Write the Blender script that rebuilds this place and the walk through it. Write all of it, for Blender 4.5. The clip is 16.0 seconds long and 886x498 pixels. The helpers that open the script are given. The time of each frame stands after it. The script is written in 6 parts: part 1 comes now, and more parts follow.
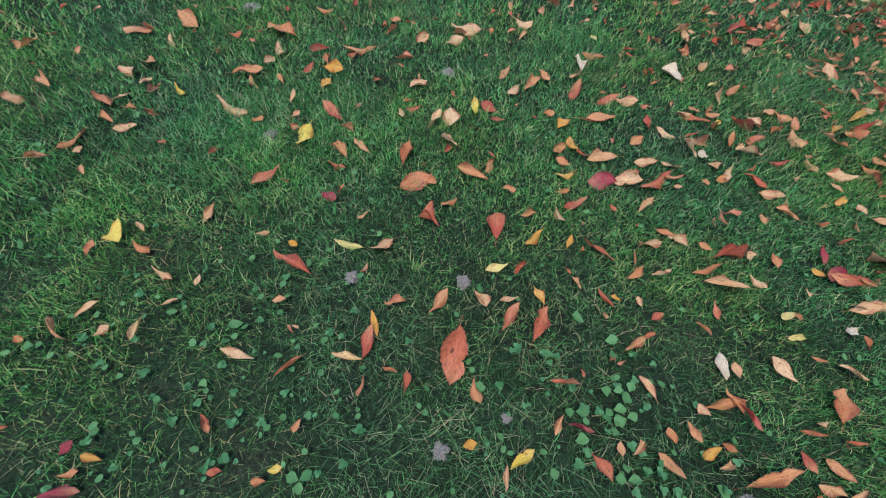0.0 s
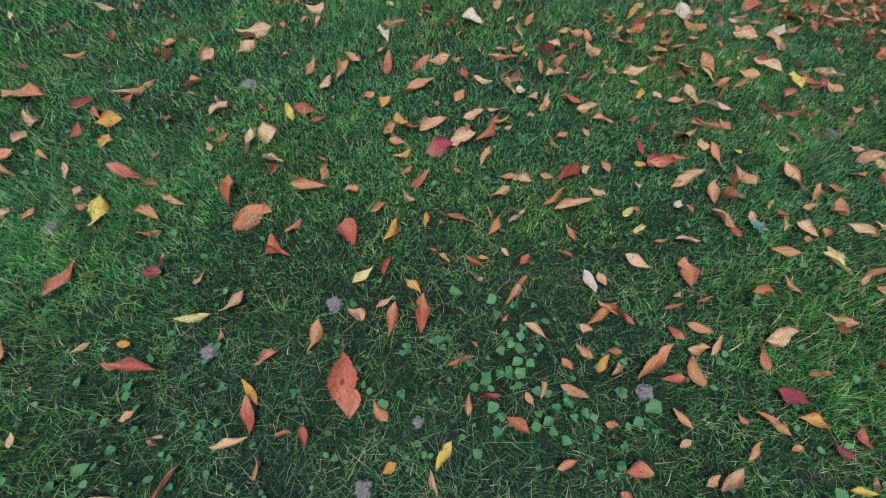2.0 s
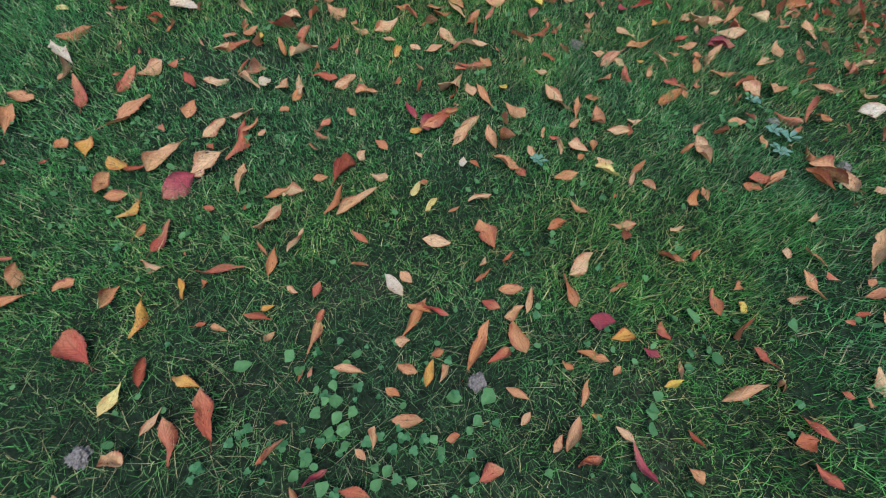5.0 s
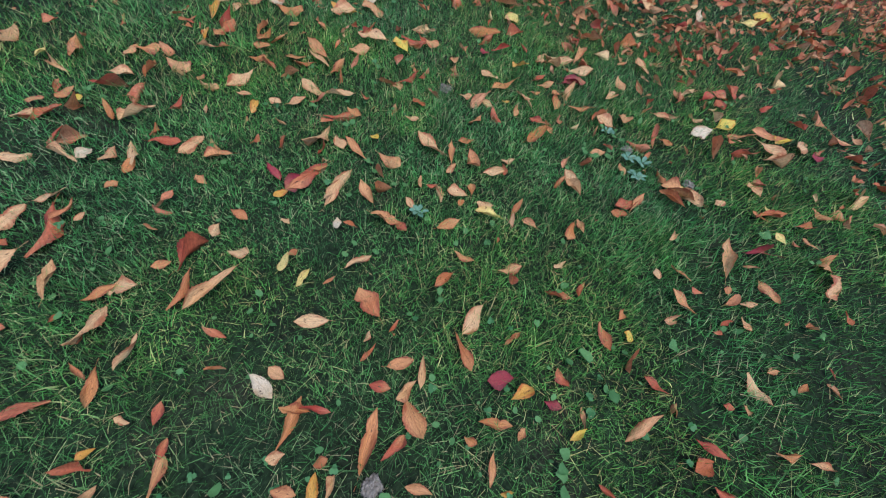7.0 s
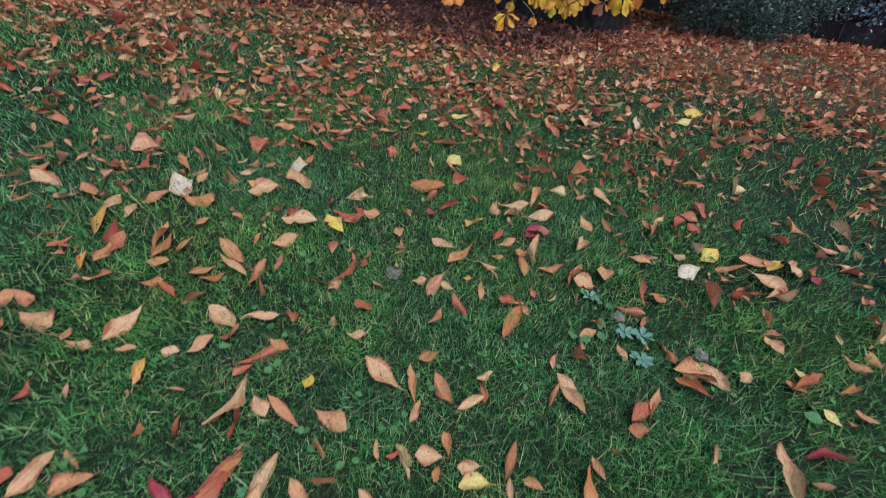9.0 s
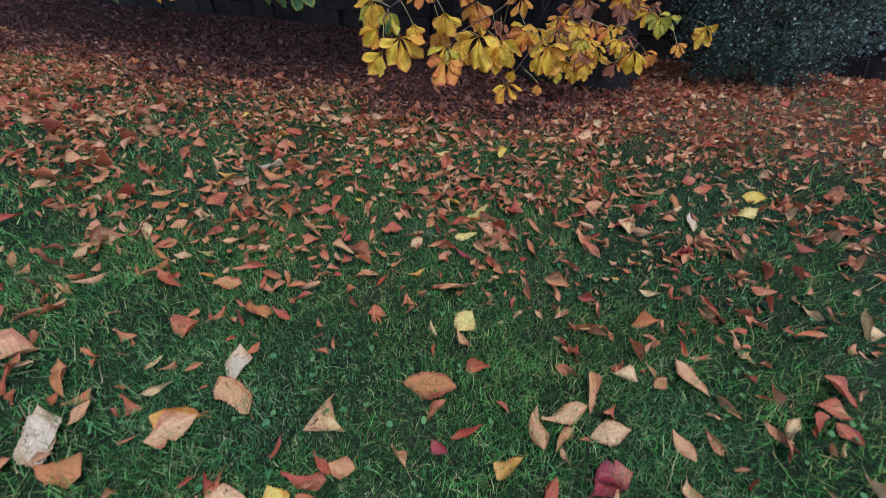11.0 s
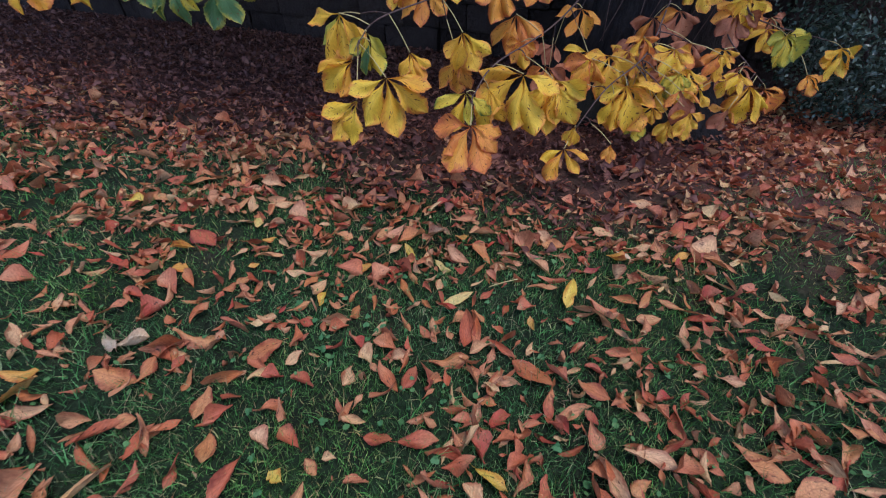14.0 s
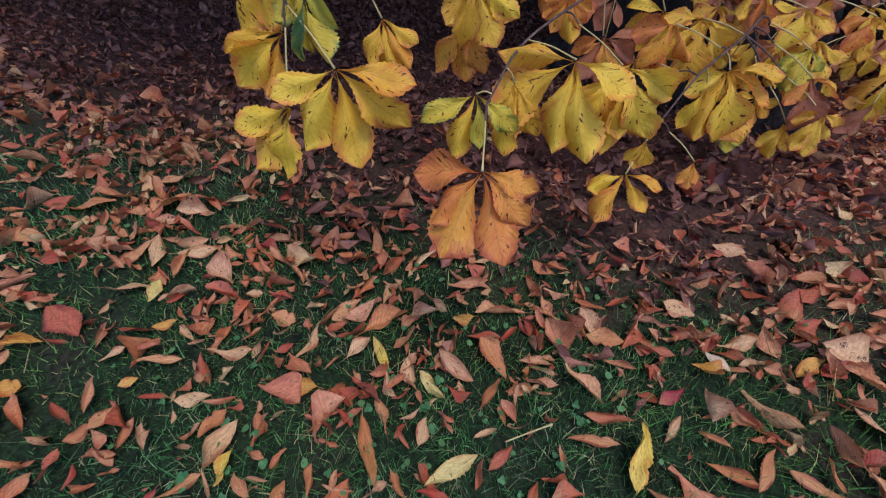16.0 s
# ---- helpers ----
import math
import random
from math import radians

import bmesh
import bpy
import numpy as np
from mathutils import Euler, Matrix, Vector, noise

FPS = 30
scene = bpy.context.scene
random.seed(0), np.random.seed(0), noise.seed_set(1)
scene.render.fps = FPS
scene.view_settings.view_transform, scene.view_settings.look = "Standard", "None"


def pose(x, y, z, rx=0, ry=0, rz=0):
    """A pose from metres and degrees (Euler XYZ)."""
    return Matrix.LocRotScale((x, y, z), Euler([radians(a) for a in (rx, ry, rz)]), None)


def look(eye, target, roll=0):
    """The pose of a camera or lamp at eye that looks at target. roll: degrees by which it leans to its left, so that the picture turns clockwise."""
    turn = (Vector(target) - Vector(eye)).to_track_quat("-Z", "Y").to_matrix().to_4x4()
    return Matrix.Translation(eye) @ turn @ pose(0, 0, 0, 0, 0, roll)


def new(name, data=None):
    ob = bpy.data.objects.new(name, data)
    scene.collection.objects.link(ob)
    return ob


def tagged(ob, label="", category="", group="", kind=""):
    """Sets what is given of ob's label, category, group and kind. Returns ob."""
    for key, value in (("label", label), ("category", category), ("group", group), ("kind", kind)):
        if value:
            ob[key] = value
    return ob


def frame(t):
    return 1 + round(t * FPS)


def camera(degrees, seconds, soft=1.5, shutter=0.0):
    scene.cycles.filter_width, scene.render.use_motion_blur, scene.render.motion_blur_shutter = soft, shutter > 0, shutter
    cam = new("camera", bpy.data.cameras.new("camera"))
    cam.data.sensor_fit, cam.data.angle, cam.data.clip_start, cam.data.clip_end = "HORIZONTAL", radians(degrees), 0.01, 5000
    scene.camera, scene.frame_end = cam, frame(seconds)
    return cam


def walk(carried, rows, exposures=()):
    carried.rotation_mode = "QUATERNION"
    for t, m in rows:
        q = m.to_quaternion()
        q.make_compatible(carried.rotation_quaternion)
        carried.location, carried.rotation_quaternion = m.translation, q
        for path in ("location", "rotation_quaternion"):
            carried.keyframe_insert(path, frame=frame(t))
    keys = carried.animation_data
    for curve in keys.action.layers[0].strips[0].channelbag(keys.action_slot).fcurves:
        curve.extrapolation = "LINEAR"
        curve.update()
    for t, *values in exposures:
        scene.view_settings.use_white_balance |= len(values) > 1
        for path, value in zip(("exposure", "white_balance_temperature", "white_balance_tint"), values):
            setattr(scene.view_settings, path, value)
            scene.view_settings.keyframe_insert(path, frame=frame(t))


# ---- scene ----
cam = camera(97.7, 16.0, soft=1.05, shutter=0.25)
PATH = [
    (0, (0.097, 0.048, 1.238), (0.101, 1.234, -0.373), 6.9),
    (0.5, (0.154, 0.084, 1.24), (0.258, 1.258, -0.376), 5.4),
    (1, (0.207, 0.115, 1.235), (0.419, 1.263, -0.389), 4.1),
    (1.5, (0.255, 0.131, 1.24), (0.566, 1.238, -0.396), 2.6),
    (2, (0.323, 0.124, 1.237), (0.733, 1.177, -0.413), 1.8),
    (2.5, (0.399, 0.132, 1.234), (0.888, 1.12, -0.435), 1.1),
    (3, (0.477, 0.14, 1.225), (1.041, 1.054, -0.463), 1.4),
    (3.5, (0.556, 0.149, 1.209), (1.177, 0.988, -0.497), 1.7),
    (4, (0.616, 0.153, 1.199), (1.289, 0.914, -0.524), 2.7),
    (4.2, (0.647, 0.157, 1.191), (1.339, 0.883, -0.539), 3.3),
    (6.3, (0.915, 0.135, 1.151), (1.928, 0.604, -0.508), 11.1),
    (6.5, (0.94, 0.136, 1.15), (1.986, 0.576, -0.498), 12.1),
    (7, (0.974, 0.142, 1.15), (2.105, 0.53, -0.453), 13.6),
    (7.5, (1.061, 0.207, 1.153), (2.275, 0.548, -0.399), 14.3),
    (8, (1.206, 0.332, 1.175), (2.503, 0.672, -0.309), 12.9),
    (8.5, (1.363, 0.405, 1.25), (2.731, 0.757, -0.167), 10.3),
    (9, (1.634, 0.435, 1.267), (3.052, 0.816, -0.09), 7.2),
    (9.5, (1.865, 0.449, 1.302), (3.331, 0.868, 0.009), 4.4),
    (10, (2.058, 0.561, 1.321), (3.56, 0.97, 0.065), 3.5),
    (10.2, (2.162, 0.624, 1.324), (3.666, 1.032, 0.07), 3.3),
    (12.3, (3.311, 1.01, 1.319), (4.874, 1.486, 0.166), 2.9),
    (12.5, (3.42, 1.07, 1.306), (4.986, 1.531, 0.15), 3.3),
    (13, (3.675, 1.201, 1.281), (5.233, 1.683, 0.122), 3.0),
    (13.5, (4.004, 1.302, 1.245), (5.544, 1.798, 0.069), 2.5),
    (14, (4.224, 1.37, 1.21), (5.744, 1.837, -0.003), 2.7),
    (14.5, (4.479, 1.463, 1.173), (5.981, 1.903, -0.073), 3.0),
    (15, (4.687, 1.526, 1.17), (6.166, 1.95, -0.108), 3.4),
    (15.5, (4.877, 1.571, 1.121), (6.306, 2.019, -0.205), 3.1),
    (16, (5.079, 1.603, 1.12), (6.441, 2.051, -0.274), 3.1),
]
EXPOSURES = [(0, 1.08, 5980, 11), (1, 1.0, 5980, 11), (3, 0.94, 5980, 11), (8, 0.94, 5980, 11), (10.5, 0.83, 5880, 12), (13.5, 0.74, 5740, 20), (16, 0.67, 5800, 21)]
walk(cam, [(t, look(eye, target, roll)) for t, eye, target, roll in PATH], EXPOSURES)

# ---- daylight: a dull, overcast late afternoon ----
world = bpy.data.worlds.new("overcast_sky")
scene.world = world
world.use_nodes = True
wn = world.node_tree
sky = wn.nodes.new("ShaderNodeTexSky")
sky.sky_type, sky.sun_disc = "NISHITA", False
sky.sun_elevation, sky.sun_rotation = radians(70), radians(205)
sky.dust_density, sky.air_density, sky.ozone_density = 1.0, 1.0, 2.0
wn.nodes["Background"].inputs["Strength"].default_value = 0.15
wn.links.new(sky.outputs[0], wn.nodes["Background"].inputs["Color"])
sun = new("sun", bpy.data.lights.new("sun", "SUN"))
sun.data.energy, sun.data.angle, sun.data.color = 1.4, radians(22), (1.0, 0.94, 0.88)
sun.matrix_world = look((0.2, -2.4, 12), (2, 1, 0))


# ---- materials ----
class Nodes:
    """A small builder for procedural materials."""

    def __init__(self, name, roughness=0.7, specular=0.3):
        self.mat = bpy.data.materials.new(name)
        self.mat.use_nodes = True
        self.tree = self.mat.node_tree
        self.bsdf = self.tree.nodes["Principled BSDF"]
        self.bsdf.inputs["Roughness"].default_value = roughness
        self.bsdf.inputs["Specular IOR Level"].default_value = specular

    def put(self, socket, value):
        if isinstance(value, bpy.types.NodeSocket):
            self.tree.links.new(value, socket)
        else:
            socket.default_value = value

    def math(self, op, a, b=0.0, c=0.0):
        n = self.tree.nodes.new("ShaderNodeMath")
        n.operation = op
        for s, v in zip(n.inputs, (a, b, c)):
            self.put(s, v)
        return n.outputs[0]

    def noise(self, scale, detail=4.0, vector=None, rough=0.55):
        n = self.tree.nodes.new("ShaderNodeTexNoise")
        n.inputs["Scale"].default_value, n.inputs["Detail"].default_value = scale, detail
        n.inputs["Roughness"].default_value = rough
        if vector is not None:
            self.tree.links.new(vector, n.inputs["Vector"])
        return n.outputs["Fac"]

    def coord(self, which="Object"):
        return self.tree.nodes.new("ShaderNodeTexCoord").outputs[which]

    def place(self):
        return self.tree.nodes.new("ShaderNodeNewGeometry").outputs["Position"]

    def chance(self):
        """A number of its own for each object and each loose piece of a mesh."""
        o = self.tree.nodes.new("ShaderNodeObjectInfo").outputs["Random"]
        g = self.tree.nodes.new("ShaderNodeNewGeometry").outputs["Random Per Island"]
        return self.math("FRACT", self.math("ADD", o, g))

    def ramp(self, fac, *stops):
        n = self.tree.nodes.new("ShaderNodeValToRGB")
        e = n.color_ramp.elements
        while len(e) < len(stops):
            e.new(0.5)
        for el, (p, c) in zip(e, stops):
            el.position, el.color = p, (*c, 1)
        self.put(n.inputs["Fac"], fac)
        return n.outputs["Color"]

    def mix(self, fac, a, b, how="MIX"):
        n = self.tree.nodes.new("ShaderNodeMix")
        n.data_type, n.blend_type = "RGBA", how
        self.put(n.inputs["Factor"], fac)
        for s, v in ((n.inputs[6], a), (n.inputs[7], b)):
            self.put(s, (*v, 1) if isinstance(v, tuple) and len(v) == 3 else v)
        return n.outputs[2]

    def spread(self, value, lo, hi, a=0.0, b=1.0):
        n = self.tree.nodes.new("ShaderNodeMapRange")
        for s, v in zip(n.inputs, (value, lo, hi, a, b)):
            self.put(s, v)
        return n.outputs[0]

    def bump(self, height, strength=0.4, distance=0.01):
        n = self.tree.nodes.new("ShaderNodeBump")
        n.inputs["Strength"].default_value, n.inputs["Distance"].default_value = strength, distance
        self.put(n.inputs["Height"], height)
        self.tree.links.new(n.outputs[0], self.bsdf.inputs["Normal"])

    def done(self, color):
        self.put(self.bsdf.inputs["Base Color"], color)
        return self.mat

    def thin(self, color, share=0.3):
        """Lets part of the light through, as a leaf does."""
        out = self.tree.nodes["Material Output"]
        tr = self.tree.nodes.new("ShaderNodeBsdfTranslucent")
        self.put(self.bsdf.inputs["Base Color"], color)
        self.put(tr.inputs["Color"], color)
        m = self.tree.nodes.new("ShaderNodeMixShader")
        m.inputs[0].default_value = share
        self.tree.links.new(self.bsdf.outputs[0], m.inputs[1])
        self.tree.links.new(tr.outputs[0], m.inputs[2])
        self.tree.links.new(m.outputs[0], out.inputs["Surface"])
        return self.mat


def leaf_material(name, tones, edge, veins=0.6, blotch=0.45, tip=(0.7, 0.42, 0.17), spot=(0.09, 0.035, 0.02), rough=0.55, share=0.22):
    """A leaf with side veins, a browned rim, blotches and small dead spots."""
    n = Nodes(name, rough, 0.35)
    r = n.chance()
    uv = n.tree.nodes.new("ShaderNodeSeparateXYZ")
    n.tree.links.new(n.coord("UV"), uv.inputs[0])
    u, v = uv.outputs[0], n.math("ABSOLUTE", n.math("SUBTRACT", uv.outputs[1], 0.5))
    shift = n.tree.nodes.new("ShaderNodeCombineXYZ")
    n.put(shift.inputs[0], n.math("ADD", uv.outputs[0], n.math("MULTIPLY", r, 37.0)))
    n.put(shift.inputs[1], uv.outputs[1])
    n.put(shift.inputs[2], n.math("MULTIPLY", r, 11.0))
    p = shift.outputs[0]
    base = n.ramp(r, *[(i / max(1, len(tones) - 1), c) for i, c in enumerate(tones)])
    big = n.noise(2.6, 3, p)
    turned = n.math("FRACT", n.math("MULTIPLY", r, 7.3))
    gold = n.mix(0.55, base, tip)
    base = n.mix(n.math("MULTIPLY", n.spread(n.math("ADD", u, n.math("MULTIPLY", n.math("SUBTRACT", big, 0.5), 0.9)), 0.4, 0.95), turned), base, gold)
    fine = n.noise(14.0, 4, p)
    rim = n.math("ADD", n.math("MULTIPLY", v, 1.7), n.math("MULTIPLY", n.math("SUBTRACT", big, 0.5), 2.2))
    col = n.mix(n.spread(rim, 0.45, 1.0, 0.0, blotch * 2), base, edge)
    col = n.mix(0.6, col, n.ramp(fine, (0.25, (0.5, 0.44, 0.42)), (0.7, (1.38, 1.38, 1.38))), "MULTIPLY")
    wave = n.math("FRACT", n.math("MULTIPLY", n.math("SUBTRACT", u, n.math("MULTIPLY", v, 0.55)), 11.0))
    line = n.math("ABSOLUTE", n.math("SUBTRACT", wave, 0.5))
    rib = n.math("MAXIMUM", n.spread(line, 0.38, 0.5), n.spread(v, 0.035, 0.012))
    col = n.mix(n.math("MULTIPLY", rib, veins), col, n.mix(0.5, col, edge, "MULTIPLY"))
    dead = n.noise(5.5, 5, p, 0.7)
    col = n.mix(n.spread(dead, 0.61, 0.65), col, spot)
    n.bump(n.math("ADD", n.math("MULTIPLY", line, 0.7), fine), 0.55, 0.004)
    return n.thin(col, share)


LEAF = {
    "y": leaf_material("yellow_leaf", [(0.62, 0.45, 0.05), (0.72, 0.56, 0.1)], (0.6, 0.259, 0.0352)),
    "c": leaf_material("cream_leaf", [(0.66, 0.54, 0.194), (0.74, 0.605, 0.176)], (0.55, 0.324, 0.106)),
    "p": leaf_material("pale_leaf", [(0.6, 0.48, 0.32), (0.68, 0.57, 0.4)], (0.5, 0.324, 0.176)),
    "a": leaf_material("amber_leaf", [(0.6, 0.292, 0.0352), (0.68, 0.389, 0.088)], (0.44, 0.108, 0.0264)),
    "t": leaf_material("tan_leaf", [(0.560, 0.252, 0.099), (0.680, 0.435, 0.217), (0.600, 0.343, 0.158)], (0.380, 0.103, 0.044)),
    "o": leaf_material("orange_leaf", [(0.440, 0.126, 0.044), (0.600, 0.275, 0.108), (0.520, 0.195, 0.059), (0.620, 0.332, 0.148)], (0.260, 0.057, 0.030)),
    "r": leaf_material("red_leaf", [(0.400, 0.069, 0.034), (0.500, 0.148, 0.069), (0.460, 0.103, 0.044)], (0.180, 0.029, 0.020)),
    "m": leaf_material("maroon_leaf", [(0.26, 0.027, 0.0396), (0.38, 0.054, 0.0616)], (0.12, 0.0162, 0.022)),
}
LITTER = leaf_material("mixed_litter", [(0.396, 0.074, 0.034), (0.534, 0.170, 0.061), (0.653, 0.339, 0.159), (0.475, 0.120, 0.053), (0.673, 0.419, 0.212), (0.455, 0.071, 0.039), (0.594, 0.219, 0.075),
                                        (0.415, 0.060, 0.042), (0.633, 0.288, 0.121), (0.534, 0.150, 0.068), (0.732, 0.538, 0.243), (0.574, 0.239, 0.106)], (0.277, 0.065, 0.030), blotch=0.35, tip=(0.673, 0.398, 0.205))
# Old brown leaves, with the tree's shade also put into their darker tones.
SHADED_OLD_LITTER = leaf_material("shaded_old_litter", tip=(0.3, 0.13, 0.1), tones=[(0.1, 0.042, 0.034), (0.26, 0.1, 0.06), (0.14, 0.055, 0.04), (0.38, 0.17, 0.1), (0.17, 0.065, 0.048), (0.09, 0.04, 0.033), (0.28, 0.105, 0.065)],
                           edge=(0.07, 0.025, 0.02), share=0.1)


def soil_material():
    n = Nodes("mossy_soil", 0.95, 0.1)
    p = n.place()
    sep = n.tree.nodes.new("ShaderNodeSeparateXYZ")
    n.tree.links.new(p, sep.inputs[0])
    a, b = n.noise(2.2, 5, p), n.noise(60, 5, p)
    lawn = n.ramp(a, (0.3, (0.012, 0.016, 0.01)), (0.55, (0.014, 0.028, 0.013)), (0.75, (0.028, 0.026, 0.018)))
    lawn = n.mix(0.7, lawn, n.ramp(b, (0.35, (0.25, 0.25, 0.25)), (0.65, (1.7, 1.7, 1.5))), "MULTIPLY")
    mould = n.ramp(b, (0.3, (0.035, 0.018, 0.015)), (0.7, (0.11, 0.05, 0.04)))
    reach = n.math("ADD", sep.outputs[0], n.math("MULTIPLY", n.math("SUBTRACT", a, 0.5), 2.0))
    n.bump(b, 0.8, 0.02)
    return n.done(n.mix(n.spread(reach, 6.0, 7.2), lawn, mould))


def grass_material(name, fresh):
    n = Nodes(name, 0.52, 0.3)
    r = n.chance()
    patch = n.noise(0.9, 4, n.place())
    base = n.ramp(r, (0.0, (0.021, 0.065, 0.020)), (0.3, (0.047, 0.144, 0.044)), (0.62, (0.086, 0.236, 0.080)), (0.8, (0.155, 0.281, 0.122)), (0.87, (0.258, 0.274, 0.152)), (1.0, (0.430, 0.342, 0.228)))
    tuft = n.noise(7.0, 3, n.place())
    base = n.mix(1.0, base, n.ramp(tuft, (0.35, (0.68, 0.7, 0.66)), (0.62, (1.32, 1.3, 1.18))), "MULTIPLY")
    col = n.mix(n.spread(patch, 0.38, 0.6), base, n.mix(1.0, base, (1.3, 1.15, 0.78), "MULTIPLY"))
    return n.thin(n.mix(1.0, col, fresh, "MULTIPLY"), 0.3)


def weed_material(name, a, b):
    n = Nodes(name, 0.65, 0.2)
    f = n.noise(90, 3, n.place())
    col = n.ramp(n.chance(), (0, a), (1, b))
    return n.thin(n.mix(0.4, col, n.ramp(f, (0.3, (0.6, 0.6, 0.6)), (0.7, (1.2, 1.2, 1.2))), "MULTIPLY"), 0.2)


def bark_material():
    n = Nodes("grey_bark", 0.9, 0.2)
    m = n.tree.nodes.new("ShaderNodeMapping")
    m.inputs["Scale"].default_value = (0.850, 0.850, 0.209)
    n.tree.links.new(n.place(), m.inputs[0])
    a, b = n.noise(14, 6, m.outputs[0], 0.7), n.noise(1.3, 3, n.place())
    n.bump(a, 1.0, 0.12)
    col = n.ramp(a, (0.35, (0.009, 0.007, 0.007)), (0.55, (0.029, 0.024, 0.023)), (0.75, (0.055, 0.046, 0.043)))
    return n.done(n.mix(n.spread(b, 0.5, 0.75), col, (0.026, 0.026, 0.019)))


def twig_material():
    n = Nodes("twig_bark", 0.8, 0.2)
    f = n.noise(40, 4, n.place())
    n.bump(f, 0.5, 0.004)
    return n.done(n.ramp(f, (0.3, (0.05, 0.032, 0.028)), (0.7, (0.13, 0.085, 0.07))))


def stalk_material():
    n = Nodes("leaf_stalk", 0.6, 0.3)
    f = n.noise(25, 3, n.place())
    return n.done(n.ramp(f, (0.3, (0.36, 0.27, 0.09)), (0.7, (0.55, 0.45, 0.2))))


def stone_material():
    n = Nodes("wall_stone", 0.9, 0.2)
    p = n.place()
    a, b = n.noise(6, 7, p, 0.65), n.noise(35, 5, p)
    n.bump(n.math("ADD", a, n.math("MULTIPLY", b, 0.4)), 1.0, 0.09)
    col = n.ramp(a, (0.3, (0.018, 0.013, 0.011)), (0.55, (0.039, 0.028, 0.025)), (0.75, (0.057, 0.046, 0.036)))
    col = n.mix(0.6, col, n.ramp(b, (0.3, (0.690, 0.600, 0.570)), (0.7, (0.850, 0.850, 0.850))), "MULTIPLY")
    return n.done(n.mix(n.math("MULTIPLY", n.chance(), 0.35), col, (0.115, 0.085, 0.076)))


def plain(name, a, b, scale=30, rough=0.9):
    n = Nodes(name, rough, 0.2)
    f = n.noise(scale, 5, n.place())
    n.bump(f, 0.8, 0.01)
    return n.done(n.ramp(f, (0.3, a), (0.7, b)))


SOIL, GRASS, BARK, TWIG, STALK, STONE = soil_material(), grass_material("worn_grass", (1.0, 1.0, 1.0)), bark_material(), twig_material(), stalk_material(), stone_material()
LUSH = grass_material("fresh_grass", (1.2, 1.55, 1.35))
CLOVER = weed_material("clover_green", (0.045, 0.15, 0.05), (0.1, 0.24, 0.09))
WEED = weed_material("grey_green_weed", (0.12, 0.25, 0.16), (0.2, 0.34, 0.24))
GREEN = weed_material("fresh_green_weed", (0.06, 0.16, 0.05), (0.12, 0.26, 0.085))
SHRUB = weed_material("evergreen_shrub", (0.028, 0.06, 0.04), (0.16, 0.21, 0.155))
SHRUB.node_tree.nodes["Principled BSDF"].inputs["Roughness"].default_value = 0.25
SHRUB.node_tree.nodes["Principled BSDF"].inputs["Specular IOR Level"].default_value = 0.5
IVY = weed_material("ivy_green", (0.06, 0.1, 0.09), (0.34, 0.4, 0.44))
CAST = plain("worm_cast_earth", (0.1, 0.085, 0.07), (0.32, 0.28, 0.23), 150)
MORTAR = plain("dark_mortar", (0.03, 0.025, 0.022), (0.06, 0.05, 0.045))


# ---- mesh helpers ----
rng = np.random.default_rng(7)


def part(name, bm, material, parent=None, label=""):
    """Links a bmesh as one mesh object, under parent where there is one."""
    me = bpy.data.meshes.new(name)
    bm.to_mesh(me)
    bm.free()
    me.materials.append(material)
    for f in me.polygons:
        f.use_smooth = True
    ob = new(name, me)
    if parent:
        ob.parent = parent
    return tagged(ob, label)


def soup(name, verts, faces, material, uv=None, parent=None):
    """Links many small pieces as one mesh. faces: an array of quads or of triangles; uv: one pair a vertex."""
    me = bpy.data.meshes.new(name)
    nf, k = faces.shape
    me.vertices.add(len(verts))
    me.vertices.foreach_set("co", np.ascontiguousarray(verts, np.float32).ravel())
    me.loops.add(nf * k)
    me.loops.foreach_set("vertex_index", np.ascontiguousarray(faces, np.int32).ravel())
    me.polygons.add(nf)
    me.polygons.foreach_set("loop_start", np.arange(0, nf * k, k, dtype=np.int32))
    me.polygons.foreach_set("use_smooth", np.ones(nf, bool))
    if uv is not None:
        lay = me.uv_layers.new(name="UVMap")
        lay.data.foreach_set("uv", np.ascontiguousarray(uv[faces.ravel()], np.float32).ravel())
    me.update(calc_edges=True)
    me.materials.append(material)
    ob = new(name, me)
    if parent:
        ob.parent = parent
    return ob


def tube(points, radii, sides=7, rough=0.0):
    """A round, tapered rod through the points."""
    bm = bmesh.new()
    pts = [Vector(p) for p in points]
    rings = []
    for i, p in enumerate(pts):
        way = (pts[min(i + 1, len(pts) - 1)] - pts[max(i - 1, 0)]).normalized()
        side = way.cross(Vector((0.13, 0.21, 0.97))).normalized()
        up = side.cross(way)
        ring = []
        for k in range(sides):
            a = 2 * math.pi * k / sides
            r = radii[i] * (1 + rough * noise.noise(Vector((p.x * 3 + 5 * math.cos(a), p.y * 3 + 5 * math.sin(a), p.z * 2))))
            ring.append(bm.verts.new(p + side * math.cos(a) * r + up * math.sin(a) * r))
        rings.append(ring)
    for a, b in zip(rings, rings[1:]):
        for k in range(sides):
            bm.faces.new((a[k], a[(k + 1) % sides], b[(k + 1) % sides], b[k]))
    bm.faces.new(rings[0][::-1])
    bm.faces.new(rings[-1])
    return bm


